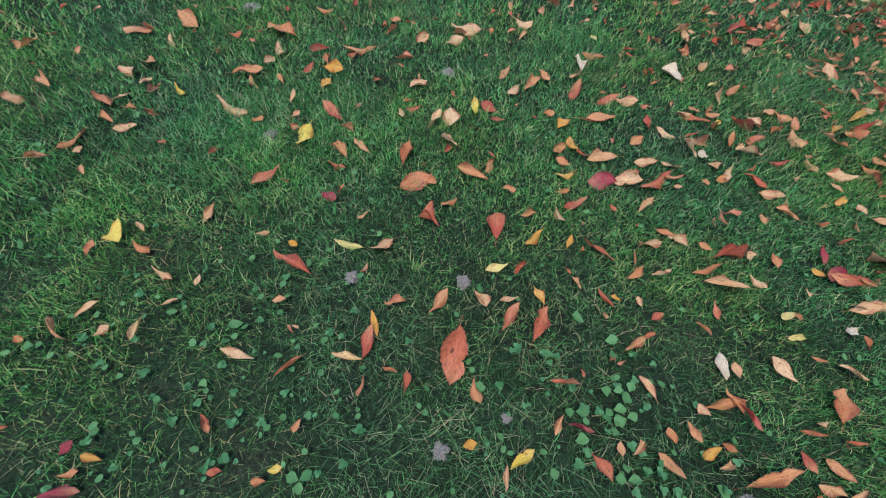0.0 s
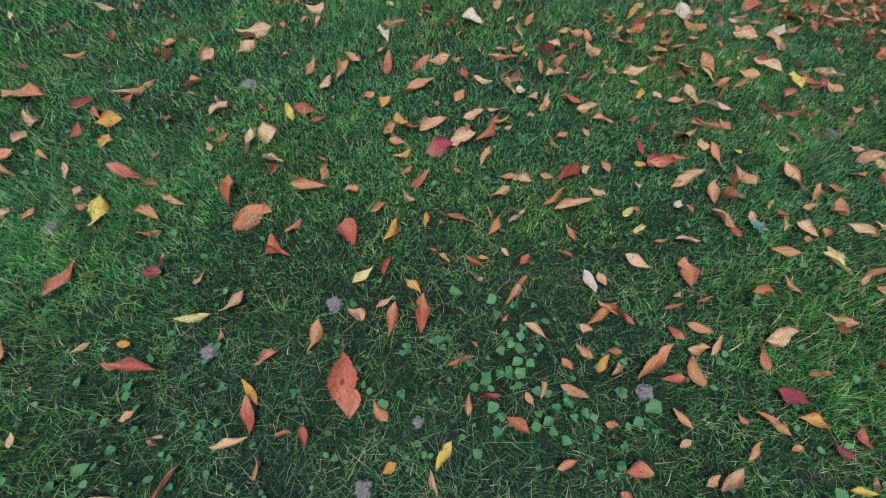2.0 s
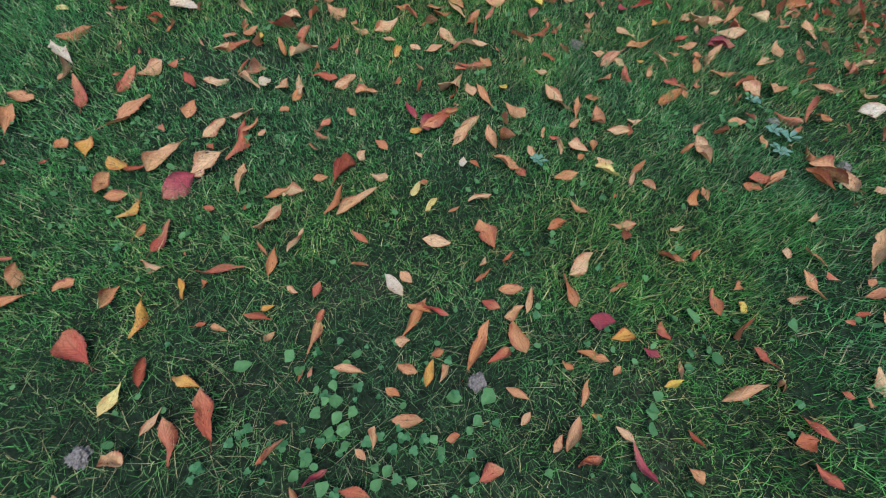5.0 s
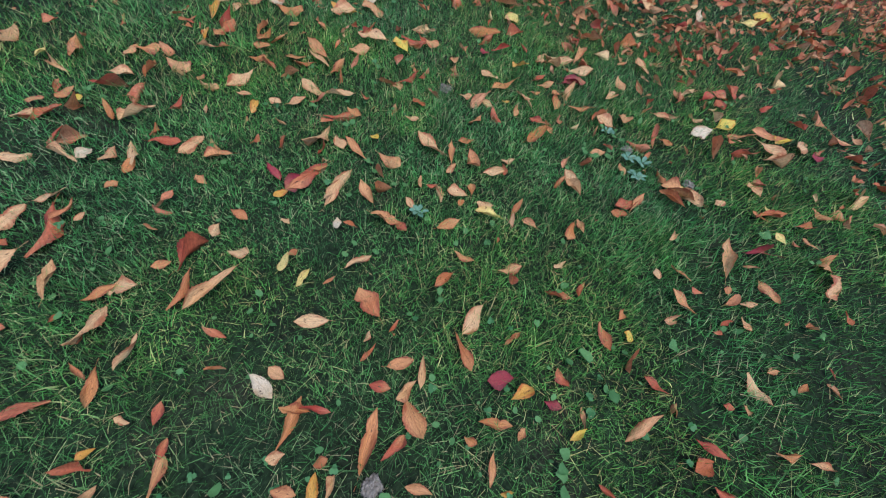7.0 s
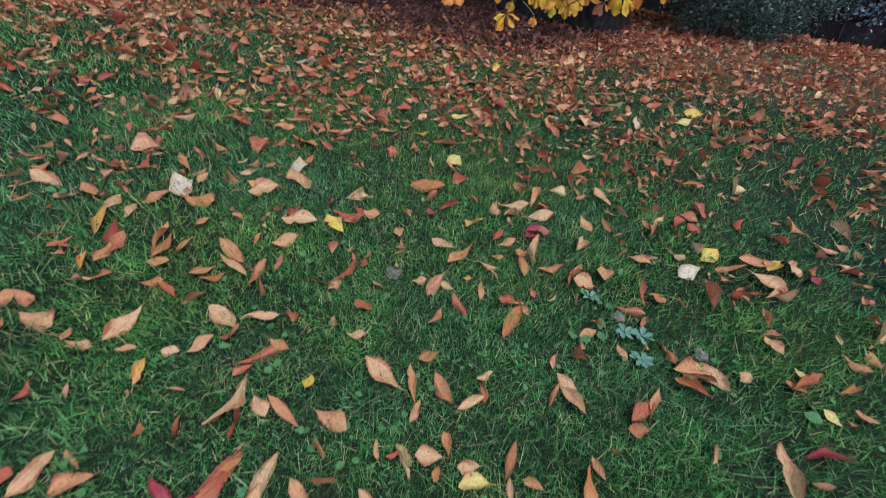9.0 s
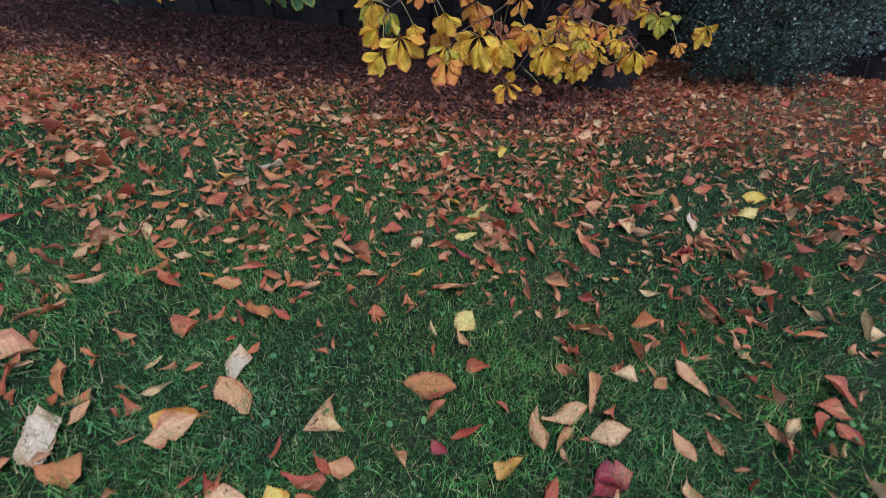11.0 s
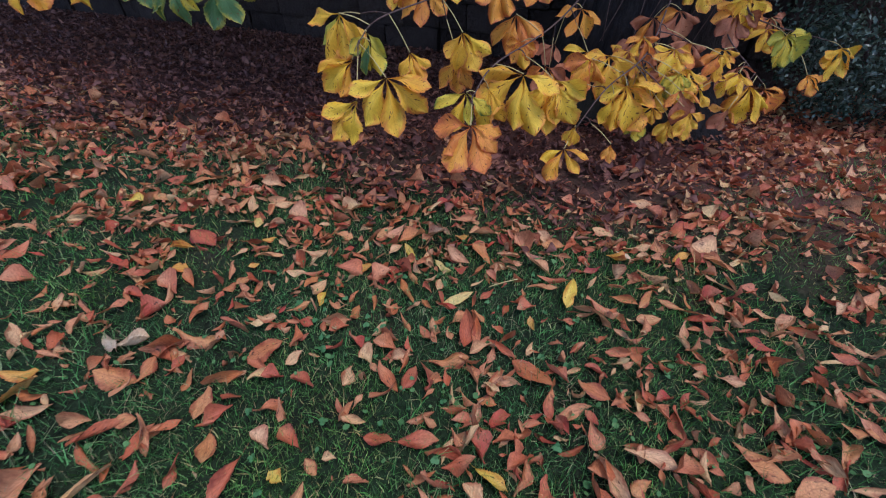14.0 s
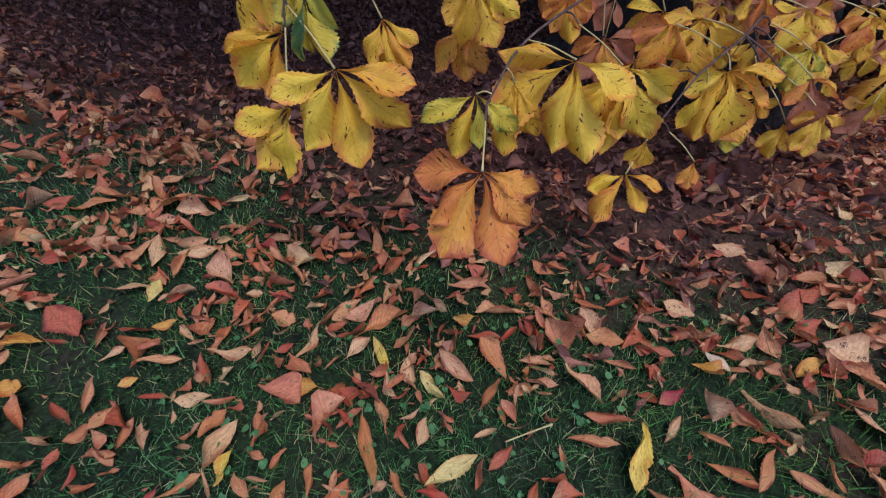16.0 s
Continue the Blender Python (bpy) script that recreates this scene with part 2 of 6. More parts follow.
def smooth_line(points, steps=6):
    """A curve through the points."""
    pts = [Vector(p) for p in points]
    pts = [2 * pts[0] - pts[1]] + pts + [2 * pts[-1] - pts[-2]]
    out = []
    for i in range(1, len(pts) - 2):
        a, b, c, d = pts[i - 1:i + 3]
        for s in range(steps):
            t = s / steps
            out.append(0.5 * (2 * b + (c - a) * t + (2 * a - 5 * b + 4 * c - d) * t * t + (3 * b - a - 3 * c + d) * t ** 3))
    out.append(pts[-2])
    return out


def leaf_grid(rows, cols, fold, curl, twist, wave, seed, oblong=0.62, ragged=1.0, roll=0.22):
    """A leaf of length 1 and width 1 along x: widest past its middle, toothed, with a short tip, a folded midrib, side ribs and curled sides."""
    r = np.random.default_rng(seed)
    ph = r.uniform(0, 6.28, 6)
    u, v = np.meshgrid(np.linspace(0, 1, rows), np.linspace(-1, 1, cols), indexing="ij")
    half = 0.5 * np.sin(np.pi * np.clip(u, 0, 1) ** (np.log(0.5) / np.log(oblong))) ** 0.8
    half = half * (1 - 0.35 * np.clip((u - 0.8) / 0.2, 0, 1)) + 0.012
    half = half * (1 + 0.13 * np.sin(u * 5 + ph[1] + 2 * v))
    if rows > 12:
        tooth = np.where(np.arange(rows)[:, None] % 2 == 0, 1.03, 0.94)
        half = np.where(np.abs(v) > 0.95, half * tooth, half)
    bite = np.exp(-((u - r.uniform(0.3, 0.8)) / 0.07) ** 2) * (v * r.choice([-1, 1]) > 0.5) * r.choice([0, 0, 0.35])
    x, y = u.copy(), v * half * (1 - bite * ragged)
    fold = fold * np.where(v < 0, r.uniform(0.3, 1.5), r.uniform(0.3, 1.5))
    z = fold * np.abs(v) ** 1.3 * half * 2 * (0.6 + 0.4 * np.sin(u * 4 + ph[2])) + wave * np.sin(u * 9 + ph[3] + 1.5 * v) * np.abs(v)
    z = z + roll * np.abs(v) ** 3 * half * 2 * np.sin(u * 3.1 + ph[1] + 0.9 * v)
    if rows > 12:
        z = z + 0.022 * np.sin(2 * np.pi * 9 * (u - 0.26 * np.abs(v)) + ph[4]) * np.abs(v) * np.sin(np.pi * u)
    z = z + curl * 0.5 * (u - 0.35) ** 2 * 1.6 + 0.06 * np.sin(u * 6 + ph[5]) + r.uniform(-0.6, 1.6) * np.clip(u - 0.62, 0, 1) ** 2
    z = z + 0.05 * ragged * np.sin(u * 11 + 3 * v + ph[0]) * np.sin(v * 2.5 + ph[3])
    y = y + r.uniform(-0.28, 0.28) * (u - 0.4) ** 2 + r.uniform(-0.05, 0.05) * np.sin(u * 8)
    y = y + ragged * np.sign(v) * (np.abs(v) > 0.9) * r.normal(0, 0.014, v.shape)
    t = twist * (u - 0.4)
    y, z = y * np.cos(t) - z * np.sin(t), y * np.sin(t) + z * np.cos(t)
    x = x - 0.25 * np.abs(curl) * (u - 0.35) ** 3 - 0.5
    idx = np.arange(rows * cols).reshape(rows, cols)
    f = np.stack([idx[:-1, :-1], idx[1:, :-1], idx[1:, 1:], idx[:-1, 1:]], -1).reshape(-1, 4)
    return np.stack([x, y, z], -1).reshape(-1, 3), f, np.stack([u, v * 0.5 + 0.5], -1).reshape(-1, 2)


# ---- ground: one sheet to the horizon ----
def ground_height(x, y):
    return 0.012 * np.sin(x * 1.7 + 0.6) * np.cos(y * 1.3) + 0.006 * np.sin(x * 5.1 + y * 3.7) - 0.012


def axis(lo, hi, step, far):
    mid = np.arange(lo, hi + step / 2, step)
    out = step * 1.35 ** np.arange(1, 26)
    out = np.cumsum(out)
    out = out[out < far]
    return np.concatenate([lo - out[::-1], mid, hi + out])


gx, gy = np.meshgrid(axis(-3, 11, 0.1, 900), axis(-6, 12, 0.1, 900), indexing="ij")
gi = np.arange(gx.size).reshape(gx.shape)
gf = np.stack([gi[:-1, :-1], gi[1:, :-1], gi[1:, 1:], gi[:-1, 1:]], -1).reshape(-1, 4)
ground = soup("ground", np.stack([gx, gy, ground_height(gx, gy)], -1).reshape(-1, 3), gf, SOIL)
tagged(ground, "mossy lawn soil turning to dark leaf mould", "ground", kind="structure")


# ---- lawn ----
LINE = np.array([(-0.4, 1.0), (0.6, 0.9), (1.4, 0.5), (2.4, 0.7), (4.2, 1.3), (6.2, 2.0)])


def off_line(x, y):
    best = np.full(x.shape, 1e9)
    for (ax, ay), (bx, by) in zip(LINE, LINE[1:]):
        dx, dy = bx - ax, by - ay
        t = np.clip(((x - ax) * dx + (y - ay) * dy) / (dx * dx + dy * dy), 0, 1)
        best = np.minimum(best, np.hypot(x - ax - t * dx, y - ay - t * dy))
    return best


def bed_edge(y):
    """Where the lawn gives way to the litter under the tree."""
    return 6.35 + 0.18 * np.sin(y * 1.9 + 1) + 0.1 * np.sin(y * 4.3) + np.clip(0.7 - y, 0, 2.4) * 1.1


def patches(x, y):
    return np.sin(x * 2.3 + 1.1 * np.sin(y * 1.9)) * np.sin(y * 2.7 + 1.3 * np.sin(x * 1.4 + 2)) * 0.5 + 0.5


def worn(x, y):
    """A trodden, thin patch of the lawn, at its most 1."""
    return np.exp(-(np.clip(np.abs(x - 0.2) - 0.5, 0, 9) / 0.8) ** 2 - (np.clip(np.abs(y - 0.2) - 0.3, 0, 9) / 0.55) ** 2)


def blades(name, count, lo, hi, keep, tall, wide, label, thatch=0.0, slim=False):
    x, y = rng.uniform(lo[0], hi[0], count), rng.uniform(lo[1], hi[1], count)
    ok = keep(x, y) & (rng.random(count) < np.clip((bed_edge(y) - x + 0.25) / 0.5, 0, 1) * np.interp(x, (3.0, 4.6, 6.3), (1.0, 0.6, 0.36)) * (0.97 - 0.42 * worn(x, y)) * (0.6 + 0.4 * patches(x * 2.1, y * 2.1)))
    x, y = x[ok], y[ok]
    n = len(x)
    z = ground_height(x, y) - 0.004
    clump = patches(x * 5.3 + 2, y * 5.3)
    h = rng.uniform(*tall, n) * (0.65 + 0.45 * patches(x, y) + 0.5 * clump ** 2) * rng.choice([1, 1, 1, 1.6], n)
    h *= 1.12 - 0.27 * worn(x, y)
    w = rng.uniform(*wide, n)
    a, lean = rng.uniform(0, 6.283, n), rng.uniform(0.1, 1.3, n)
    flat = rng.random(n) < thatch * (1.3 - clump) * (0.35 + 1.6 * worn(x, y))
    lean = np.where(flat, rng.uniform(1.8, 3.2, n), lean)
    rise = np.where(flat, 0.35, 1 - 0.2 * lean)
    w = np.where(flat, w * 0.6, w)
    ca, sa = np.cos(a), np.sin(a)
    b = np.where(flat, a + 1.57, rng.uniform(0, 6.283, n))
    sx, sy = np.cos(b) * w / 2, np.sin(b) * w / 2
    rows = ((0, 0, 1), (0, 0, -1), (1, 1, 0)) if slim else ((0, 0, 1), (0, 0, -1), (0.35, 0.58, 0.8), (0.35, 0.58, -0.8), (1, 1, 0))
    v = np.empty((n, len(rows), 3), np.float32)
    for i, (k, up, ww) in enumerate(rows):
        v[:, i, 0] = x + ca * h * lean * k + sx * ww
        v[:, i, 1] = y + sa * h * lean * k + sy * ww
        v[:, i, 2] = z + h * up * rise
    q = np.arange(n)[:, None] * len(rows)
    f = q + np.array([0, 1, 2]) if slim else np.concatenate([q + np.array([0, 1, 3]), q + np.array([0, 3, 2]), q + np.array([2, 3, 4])], 0)
    ob = soup(name, v.reshape(-1, 3), f, GRASS)
    ob.data.materials.append(LUSH)
    share = np.clip(0.8 - 0.75 * worn(x, y), 0, 1) * np.interp(x, (1.2, 2.0, 3.2, 4.6), (1.0, 0.75, 0.72, 0.35)) * (0.55 + 0.8 * patches(x * 2.3, y * 2.3))
    fresh = (rng.random(n) < share).astype(np.int32)
    ob.data.polygons.foreach_set("material_index", fresh if slim else np.tile(fresh, 3))
    return tagged(ob, label, "grass", kind="stuff")


blades("lawn_grass", 900000, (-1.9, -1.2), (7.0, 3.6), lambda x, y: off_line(x, y) < 1.05, (0.014, 0.04), (0.0016, 0.0032), "short green lawn grass with pale dry thatch", 0.3)
blades("lawn_grass", 800000, (-2.6, -2.6), (7.6, 5.2), lambda x, y: (off_line(x, y) >= 1.05) & (off_line(x, y) < 2.2), (0.02, 0.048), (0.003, 0.005), "short green lawn grass beside the path walked", 0.05, True)
blades("lawn_grass", 650000, (-4.5, -6), (9.5, 10), lambda x, y: off_line(x, y) >= 2.2, (0.025, 0.055), (0.006, 0.01), "green lawn grass further off", 0.1, True)


# ---- stone wall behind the tree ----
def stone_wall():
    wall = tagged(new("wall_stone"), "dark grey rubble stone wall in deep shade", "wall", kind="structure")
    bm = bmesh.new()
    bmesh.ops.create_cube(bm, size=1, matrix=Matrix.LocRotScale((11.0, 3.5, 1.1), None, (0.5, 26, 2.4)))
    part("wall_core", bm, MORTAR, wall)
    shapes = []
    for s in range(6):
        bm = bmesh.new()
        bmesh.ops.create_cube(bm, size=1)
        bmesh.ops.bevel(bm, geom=bm.edges[:], offset=0.05, segments=1, affect="EDGES")
        for v in bm.verts:
            v.co += Vector((noise.noise(v.co * 2 + Vector((s, 0, 0))), noise.noise(v.co * 2 + Vector((0, s, 9))), noise.noise(v.co * 2 + Vector((3, 0, s))))) * 0.16
        me = bpy.data.meshes.new("stone")
        bm.to_mesh(me)
        bm.free()
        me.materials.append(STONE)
        shapes.append(me)
    r = random.Random(4)
    z = -0.05
    for course in range(6):
        tall = r.uniform(0.3, 0.5)
        y = -8.5
        while y < 14.5:
            long = r.uniform(0.35, 0.95)
            ob = new("stone", r.choice(shapes))
            ob.parent = wall
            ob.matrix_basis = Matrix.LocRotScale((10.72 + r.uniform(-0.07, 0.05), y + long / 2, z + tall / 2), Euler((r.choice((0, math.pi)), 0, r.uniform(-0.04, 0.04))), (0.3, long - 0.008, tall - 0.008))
            y += long
        z += tall


# ---- fallen leaves ----
SHAPES = [leaf_grid(29, 7, f, c, t, w, s, (0.55, 0.62, 0.5)[s % 3]) for s, (f, c, t, w) in enumerate((
    (0.35, 0.5, 0.3, 0.05), (0.7, -0.4, -0.5, 0.06), (0.2, 0.8, 0.7, 0.08), (0.9, 0.35, -0.9, 0.05), (-0.25, -0.3, 0.2, 0.09), (0.6, 0.6, 1.1, 0.06), (0.12, 0.3, -0.2, 0.09), (1.1, -0.5, 0.6, 0.05),
    (-0.4, 0.4, -0.6, 0.07), (0.4, -0.6, 0.9, 0.08), (0.8, 0.8, -1.2, 0.05), (-0.2, 0.5, 0.4, 0.1), (-0.8, -0.4, 0.5, 0.06), (0.3, 0.4, 0.0, 0.12)))]
BROAD = (0, 4, 6, 8, 11, 13)
leaf_meshes = {}
leaf_spots = []
TONE = {"y": "yellow", "c": "pale yellow", "p": "bleached whitish", "a": "amber", "t": "tan", "o": "orange-brown", "r": "rusty red", "m": "dark maroon"}


def leaf_mesh(shape, tone):
    if (shape, tone) not in leaf_meshes:
        v, f, uv = SHAPES[shape]
        me = bpy.data.meshes.new("fallen_leaf")
        st = tube([(-0.5, 0, 0.01), (-0.6, 0.02, 0.03), (-0.68, 0.07, 0.02)], [0.012, 0.011, 0.014], 4)
        st.verts.index_update()
        sv = np.array([w.co[:] for w in st.verts])
        sf = [[w.index + len(v) for w in q.verts] for q in st.faces]
        st.free()
        me.from_pydata(np.concatenate([v, sv]).tolist(), [], f.tolist() + sf)
        full = np.concatenate([uv, np.full((len(sv), 2), 0.5)])
        lay = me.uv_layers.new(name="UVMap")
        for loop in me.loops:
            lay.data[loop.index].uv = full[loop.vertex_index]
        for q in me.polygons:
            q.use_smooth = True
        me.materials.append(LEAF[tone])
        me.update()
        leaf_meshes[shape, tone] = me
    return leaf_meshes[shape, tone]


leaf_dice = random.Random(11)


def fallen_leaf(x, y, heading, length, width, tone):
    """One fallen leaflet on the lawn: its middle, the way it points in degrees, its length and width in metres, its tone."""
    d = leaf_dice
    shape = d.randrange(len(SHAPES)) if width < 0.42 * length and length < 0.14 else d.choice(BROAD)
    if d.random() < 0.5:
        heading += 180
    ob = new("fallen_leaf", leaf_mesh(shape, tone))
    thick = 0.7 * width + 0.2 * length if width < 0.42 * length else 0.6 * width
    q = Euler((radians(d.gauss(0, 16)), radians(d.gauss(0, 8)), radians(heading)))
    ob.matrix_basis = Matrix.LocRotScale((x, y, float(ground_height(x, y)) + 0.026 + 0.03 * width), q, (length * 1.04, width * 1.08, thick))
    leaf_spots.append((x, y, length))
    size = "large " if length > 0.17 else "small " if length < 0.075 else ""
    return tagged(ob, f"{size}{TONE[tone]} curled chestnut leaflet lying on the grass", "fallen leaf", "fallen leaves on the lawn")


strewn = []


def strewn_leaf(x, y, heading, length, width, tone):
    """A leaf like fallen_leaf(), kept for the one mesh of smaller or further leaves."""
    d = leaf_dice
    shape = d.randrange(len(SHAPES)) if width < 0.42 * length and length < 0.14 else d.choice(BROAD)
    thick = 0.7 * width + 0.2 * length if width < 0.42 * length else 0.6 * width
    q = Euler((radians(d.gauss(0, 16)), radians(d.gauss(0, 8)), radians(heading + d.choice((0, 180)))))
    strewn.append((shape, tone, Matrix.LocRotScale((x, y, float(ground_height(x, y)) + 0.026 + 0.03 * width), q, (length * 1.04, width * 1.08, thick))))
    leaf_spots.append((x, y, length))


def join_strewn():
    vs, fs, us, mats, off = [], [], [], [], 0
    tones = list(LEAF)
    for shape, tone, m in strewn:
        v, f, uv = SHAPES[shape]
        a = np.array(m)
        vs.append(v @ a[:3, :3].T + a[:3, 3])
        fs.append(f + off)
        us.append(uv)
        mats.append(np.full(len(f), tones.index(tone), np.int32))
        off += len(v)
    ob = soup("strewn_leaves", np.concatenate(vs), np.concatenate(fs), LEAF[tones[0]], np.concatenate(us))
    for t in tones[1:]:
        ob.data.materials.append(LEAF[t])
    ob.data.polygons.foreach_set("material_index", np.concatenate(mats))
    return tagged(ob, "smaller orange, tan and red leaves strewn over the grass", "fallen leaf", kind="stuff")


def leaf_litter(name, x, y, size, lift, material, label, seed, rows=7, cols=5):
    """Countless fallen leaves as one mesh."""
    r = np.random.default_rng(seed)
    n = len(x)
    vs, fs, us, off = [], [], [], 0
    forms = [leaf_grid(rows, cols, f, c, t, w, s, (0.55, 0.62, 0.5)[s % 3]) for s, (f, c, t, w) in enumerate(((0.4, 0.6, 0.8, 0.08), (0.6, -0.6, -1.0, 0.07), (0.2, 1.2, 1.2, 0.1), (0.8, 0.5, -1.3, 0.06), (-0.4, -0.6, 0.5, 0.12), (0.4, 1.6, -0.8, 0.08)))]
    pick = r.integers(0, len(forms), n)
    for k, (v, f, uv) in enumerate(forms):
        i = np.nonzero(pick == k)[0]
        m = len(i)
        s = size[i][:, None]
        w = s * r.uniform(0.16, 0.36, (m, 1))
        p = np.stack([v[None, :, 0] * s, v[None, :, 1] * w, v[None, :, 2] * (0.75 * w + 0.28 * s)], -1)
        for ax, ang in ((0, r.normal(0, 0.7, m)), (1, r.normal(0, 0.38, m)), (2, r.uniform(0, 6.283, m))):
            c, q = np.cos(ang)[:, None], np.sin(ang)[:, None]
            a, b = (ax + 1) % 3, (ax + 2) % 3
            pa, pb = p[..., a] * c - p[..., b] * q, p[..., a] * q + p[..., b] * c
            p[..., a], p[..., b] = pa, pb
        p += np.stack([x[i], y[i], ground_height(x[i], y[i]) + lift[i]], -1)[:, None, :]
        vs.append(p.reshape(-1, 3))
        fs.append((np.arange(m)[:, None, None] * len(v) + f[None] + off).reshape(-1, 4))
        us.append(np.tile(uv, (m, 1)))
        off += m * len(v)
    return tagged(soup(name, np.concatenate(vs), np.concatenate(fs), material, np.concatenate(us)), label, "leaf litter", kind="stuff")


# ---- the horse chestnut ----
TRUNK = Vector((8.95, 0.9, 0))
tree = tagged(new("chestnut_tree"), "old horse chestnut with low yellow and orange autumn branches", "tree")
tree.location = TRUNK
tree_back = Matrix.Translation(-TRUNK)


def grown(ob):
    """Makes ob, built in world metres, a part of the tree."""
    ob.parent = tree
    ob.matrix_parent_inverse = tree_back
    return ob


def trunk():
    bm = bmesh.new()
    rings, sides = [], 40
    for z in (-0.12, 0.0, 0.1, 0.22, 0.38, 0.6, 0.9, 1.3, 1.8, 2.4, 3.0, 3.4):
        ring = []
        for k in range(sides):
            a = 2 * math.pi * k / sides
            flare = math.exp(-max(z, 0) / 0.33)
            r = 0.8 + flare * (0.16 + 0.3 * max(0, math.cos(3 * a + 0.9)) ** 2 + 0.1 * math.cos(7 * a)) - 0.05 * z + 0.03 * math.cos(5 * a + z)
            r += 0.05 * noise.noise(Vector((3 * math.cos(a), 3 * math.sin(a), z * 0.8)))
            ring.append(bm.verts.new((TRUNK.x + r * math.cos(a), TRUNK.y + r * math.sin(a), z)))
        rings.append(ring)
    for a, b in zip(rings, rings[1:]):
        for k in range(sides):
            bm.faces.new((a[k], a[(k + 1) % sides], b[(k + 1) % sides], b[k]))
    bm.faces.new(rings[-1])
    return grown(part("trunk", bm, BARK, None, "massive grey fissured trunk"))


branch_points = []


def branch(name, points, thick, thin, reach=True):
    line = smooth_line(points, 7)
    n = len(line)
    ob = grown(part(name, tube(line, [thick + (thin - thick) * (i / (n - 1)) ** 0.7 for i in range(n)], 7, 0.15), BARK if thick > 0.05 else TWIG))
    if reach:
        branch_points.extend(line)
    return ob


def leaflet_mesh(form, tone):
    key = ("hanging", form, tone)
    if key not in leaf_meshes:
        f, c, t, w = ((0.3, -0.6, 0.3, 0.05), (-0.3, -0.9, -0.4, 0.06), (0.25, -0.4, 0.3, 0.08), (-0.4, -1.2, 0.6, 0.07), (0.5, -0.9, -0.8, 0.06), (-0.5, -0.7, 0.5, 0.09))[form]
        v, q, uv = leaf_grid(31, 9, f, c, t, w, 40 + form, 0.64, 0.9)
        rise = np.clip(uv[:, 0] / 0.55, 0, 1)
        v[:, 1] *= (0.3 + 0.85 * rise * rise * (3 - 2 * rise))
        v[:, 0] += 0.5
        me = bpy.data.meshes.new("leaflet")
        me.from_pydata(v.tolist(), [], q.tolist())
        lay = me.uv_layers.new(name="UVMap")
        for loop in me.loops:
            lay.data[loop.index].uv = uv[loop.vertex_index]
        for p in me.polygons:
            p.use_smooth = True
        me.materials.append(HANGING[tone])
        me.update()
        leaf_meshes[key] = me
    return leaf_meshes[key]


def hanging_material(name, tones, rim, spot=(0.16, 0.05, 0.015), rough=0.5):
    """A leaflet still on the tree: pale ribs, a rim that has turned, brown streaks between the ribs."""
    n = Nodes(name, rough, 0.3)
    r = n.chance()
    uv = n.tree.nodes.new("ShaderNodeSeparateXYZ")
    n.tree.links.new(n.coord("UV"), uv.inputs[0])
    u, v = uv.outputs[0], n.math("ABSOLUTE", n.math("SUBTRACT", uv.outputs[1], 0.5))
    shift = n.tree.nodes.new("ShaderNodeCombineXYZ")
    n.put(shift.inputs[0], n.math("ADD", n.math("MULTIPLY", n.math("SUBTRACT", u, n.math("MULTIPLY", v, 0.55)), 2.6), n.math("MULTIPLY", r, 37.0)))
    n.put(shift.inputs[1], uv.outputs[1])
    n.put(shift.inputs[2], n.math("MULTIPLY", r, 11.0))
    p = shift.outputs[0]
    big, fine, dead = n.noise(2.2, 3, p), n.noise(16.0, 4, p), n.noise(6.5, 3, p, 0.5)
    col = n.ramp(n.math("ADD", n.math("MULTIPLY", r, 0.6), n.math("MULTIPLY", big, 0.5)), *[(0.15 + 0.7 * i / max(1, len(tones) - 1), c) for i, c in enumerate(tones)])
    out = n.math("ADD", n.math("ADD", n.math("MULTIPLY", v, 1.5), n.math("MULTIPLY", n.math("POWER", u, 4.0), 0.45)), n.math("MULTIPLY", n.math("SUBTRACT", big, 0.5), 1.6))
    col = n.mix(n.spread(out, 0.5, 1.0), col, rim)
    col = n.mix(0.4, col, n.ramp(fine, (0.3, (0.7, 0.64, 0.55)), (0.7, (1.25, 1.25, 1.25))), "MULTIPLY")
    wave = n.math("FRACT", n.math("MULTIPLY", n.math("SUBTRACT", u, n.math("MULTIPLY", v, 0.55)), 11.0))
    line = n.math("ABSOLUTE", n.math("SUBTRACT", wave, 0.5))
    rib = n.math("MAXIMUM", n.math("MULTIPLY", n.spread(line, 0.42, 0.5), 0.4), n.spread(v, 0.03, 0.01))
    col = n.mix(n.math("MULTIPLY", rib, 0.45), col, n.mix(1.0, col, (0.72, 0.66, 0.6), "MULTIPLY"))
    col = n.mix(n.spread(dead, 0.64, 0.67), col, spot)
    n.bump(n.math("ADD", n.math("MULTIPLY", line, 0.9), fine), 0.5, 0.004)
    return n.thin(col, 0.34)


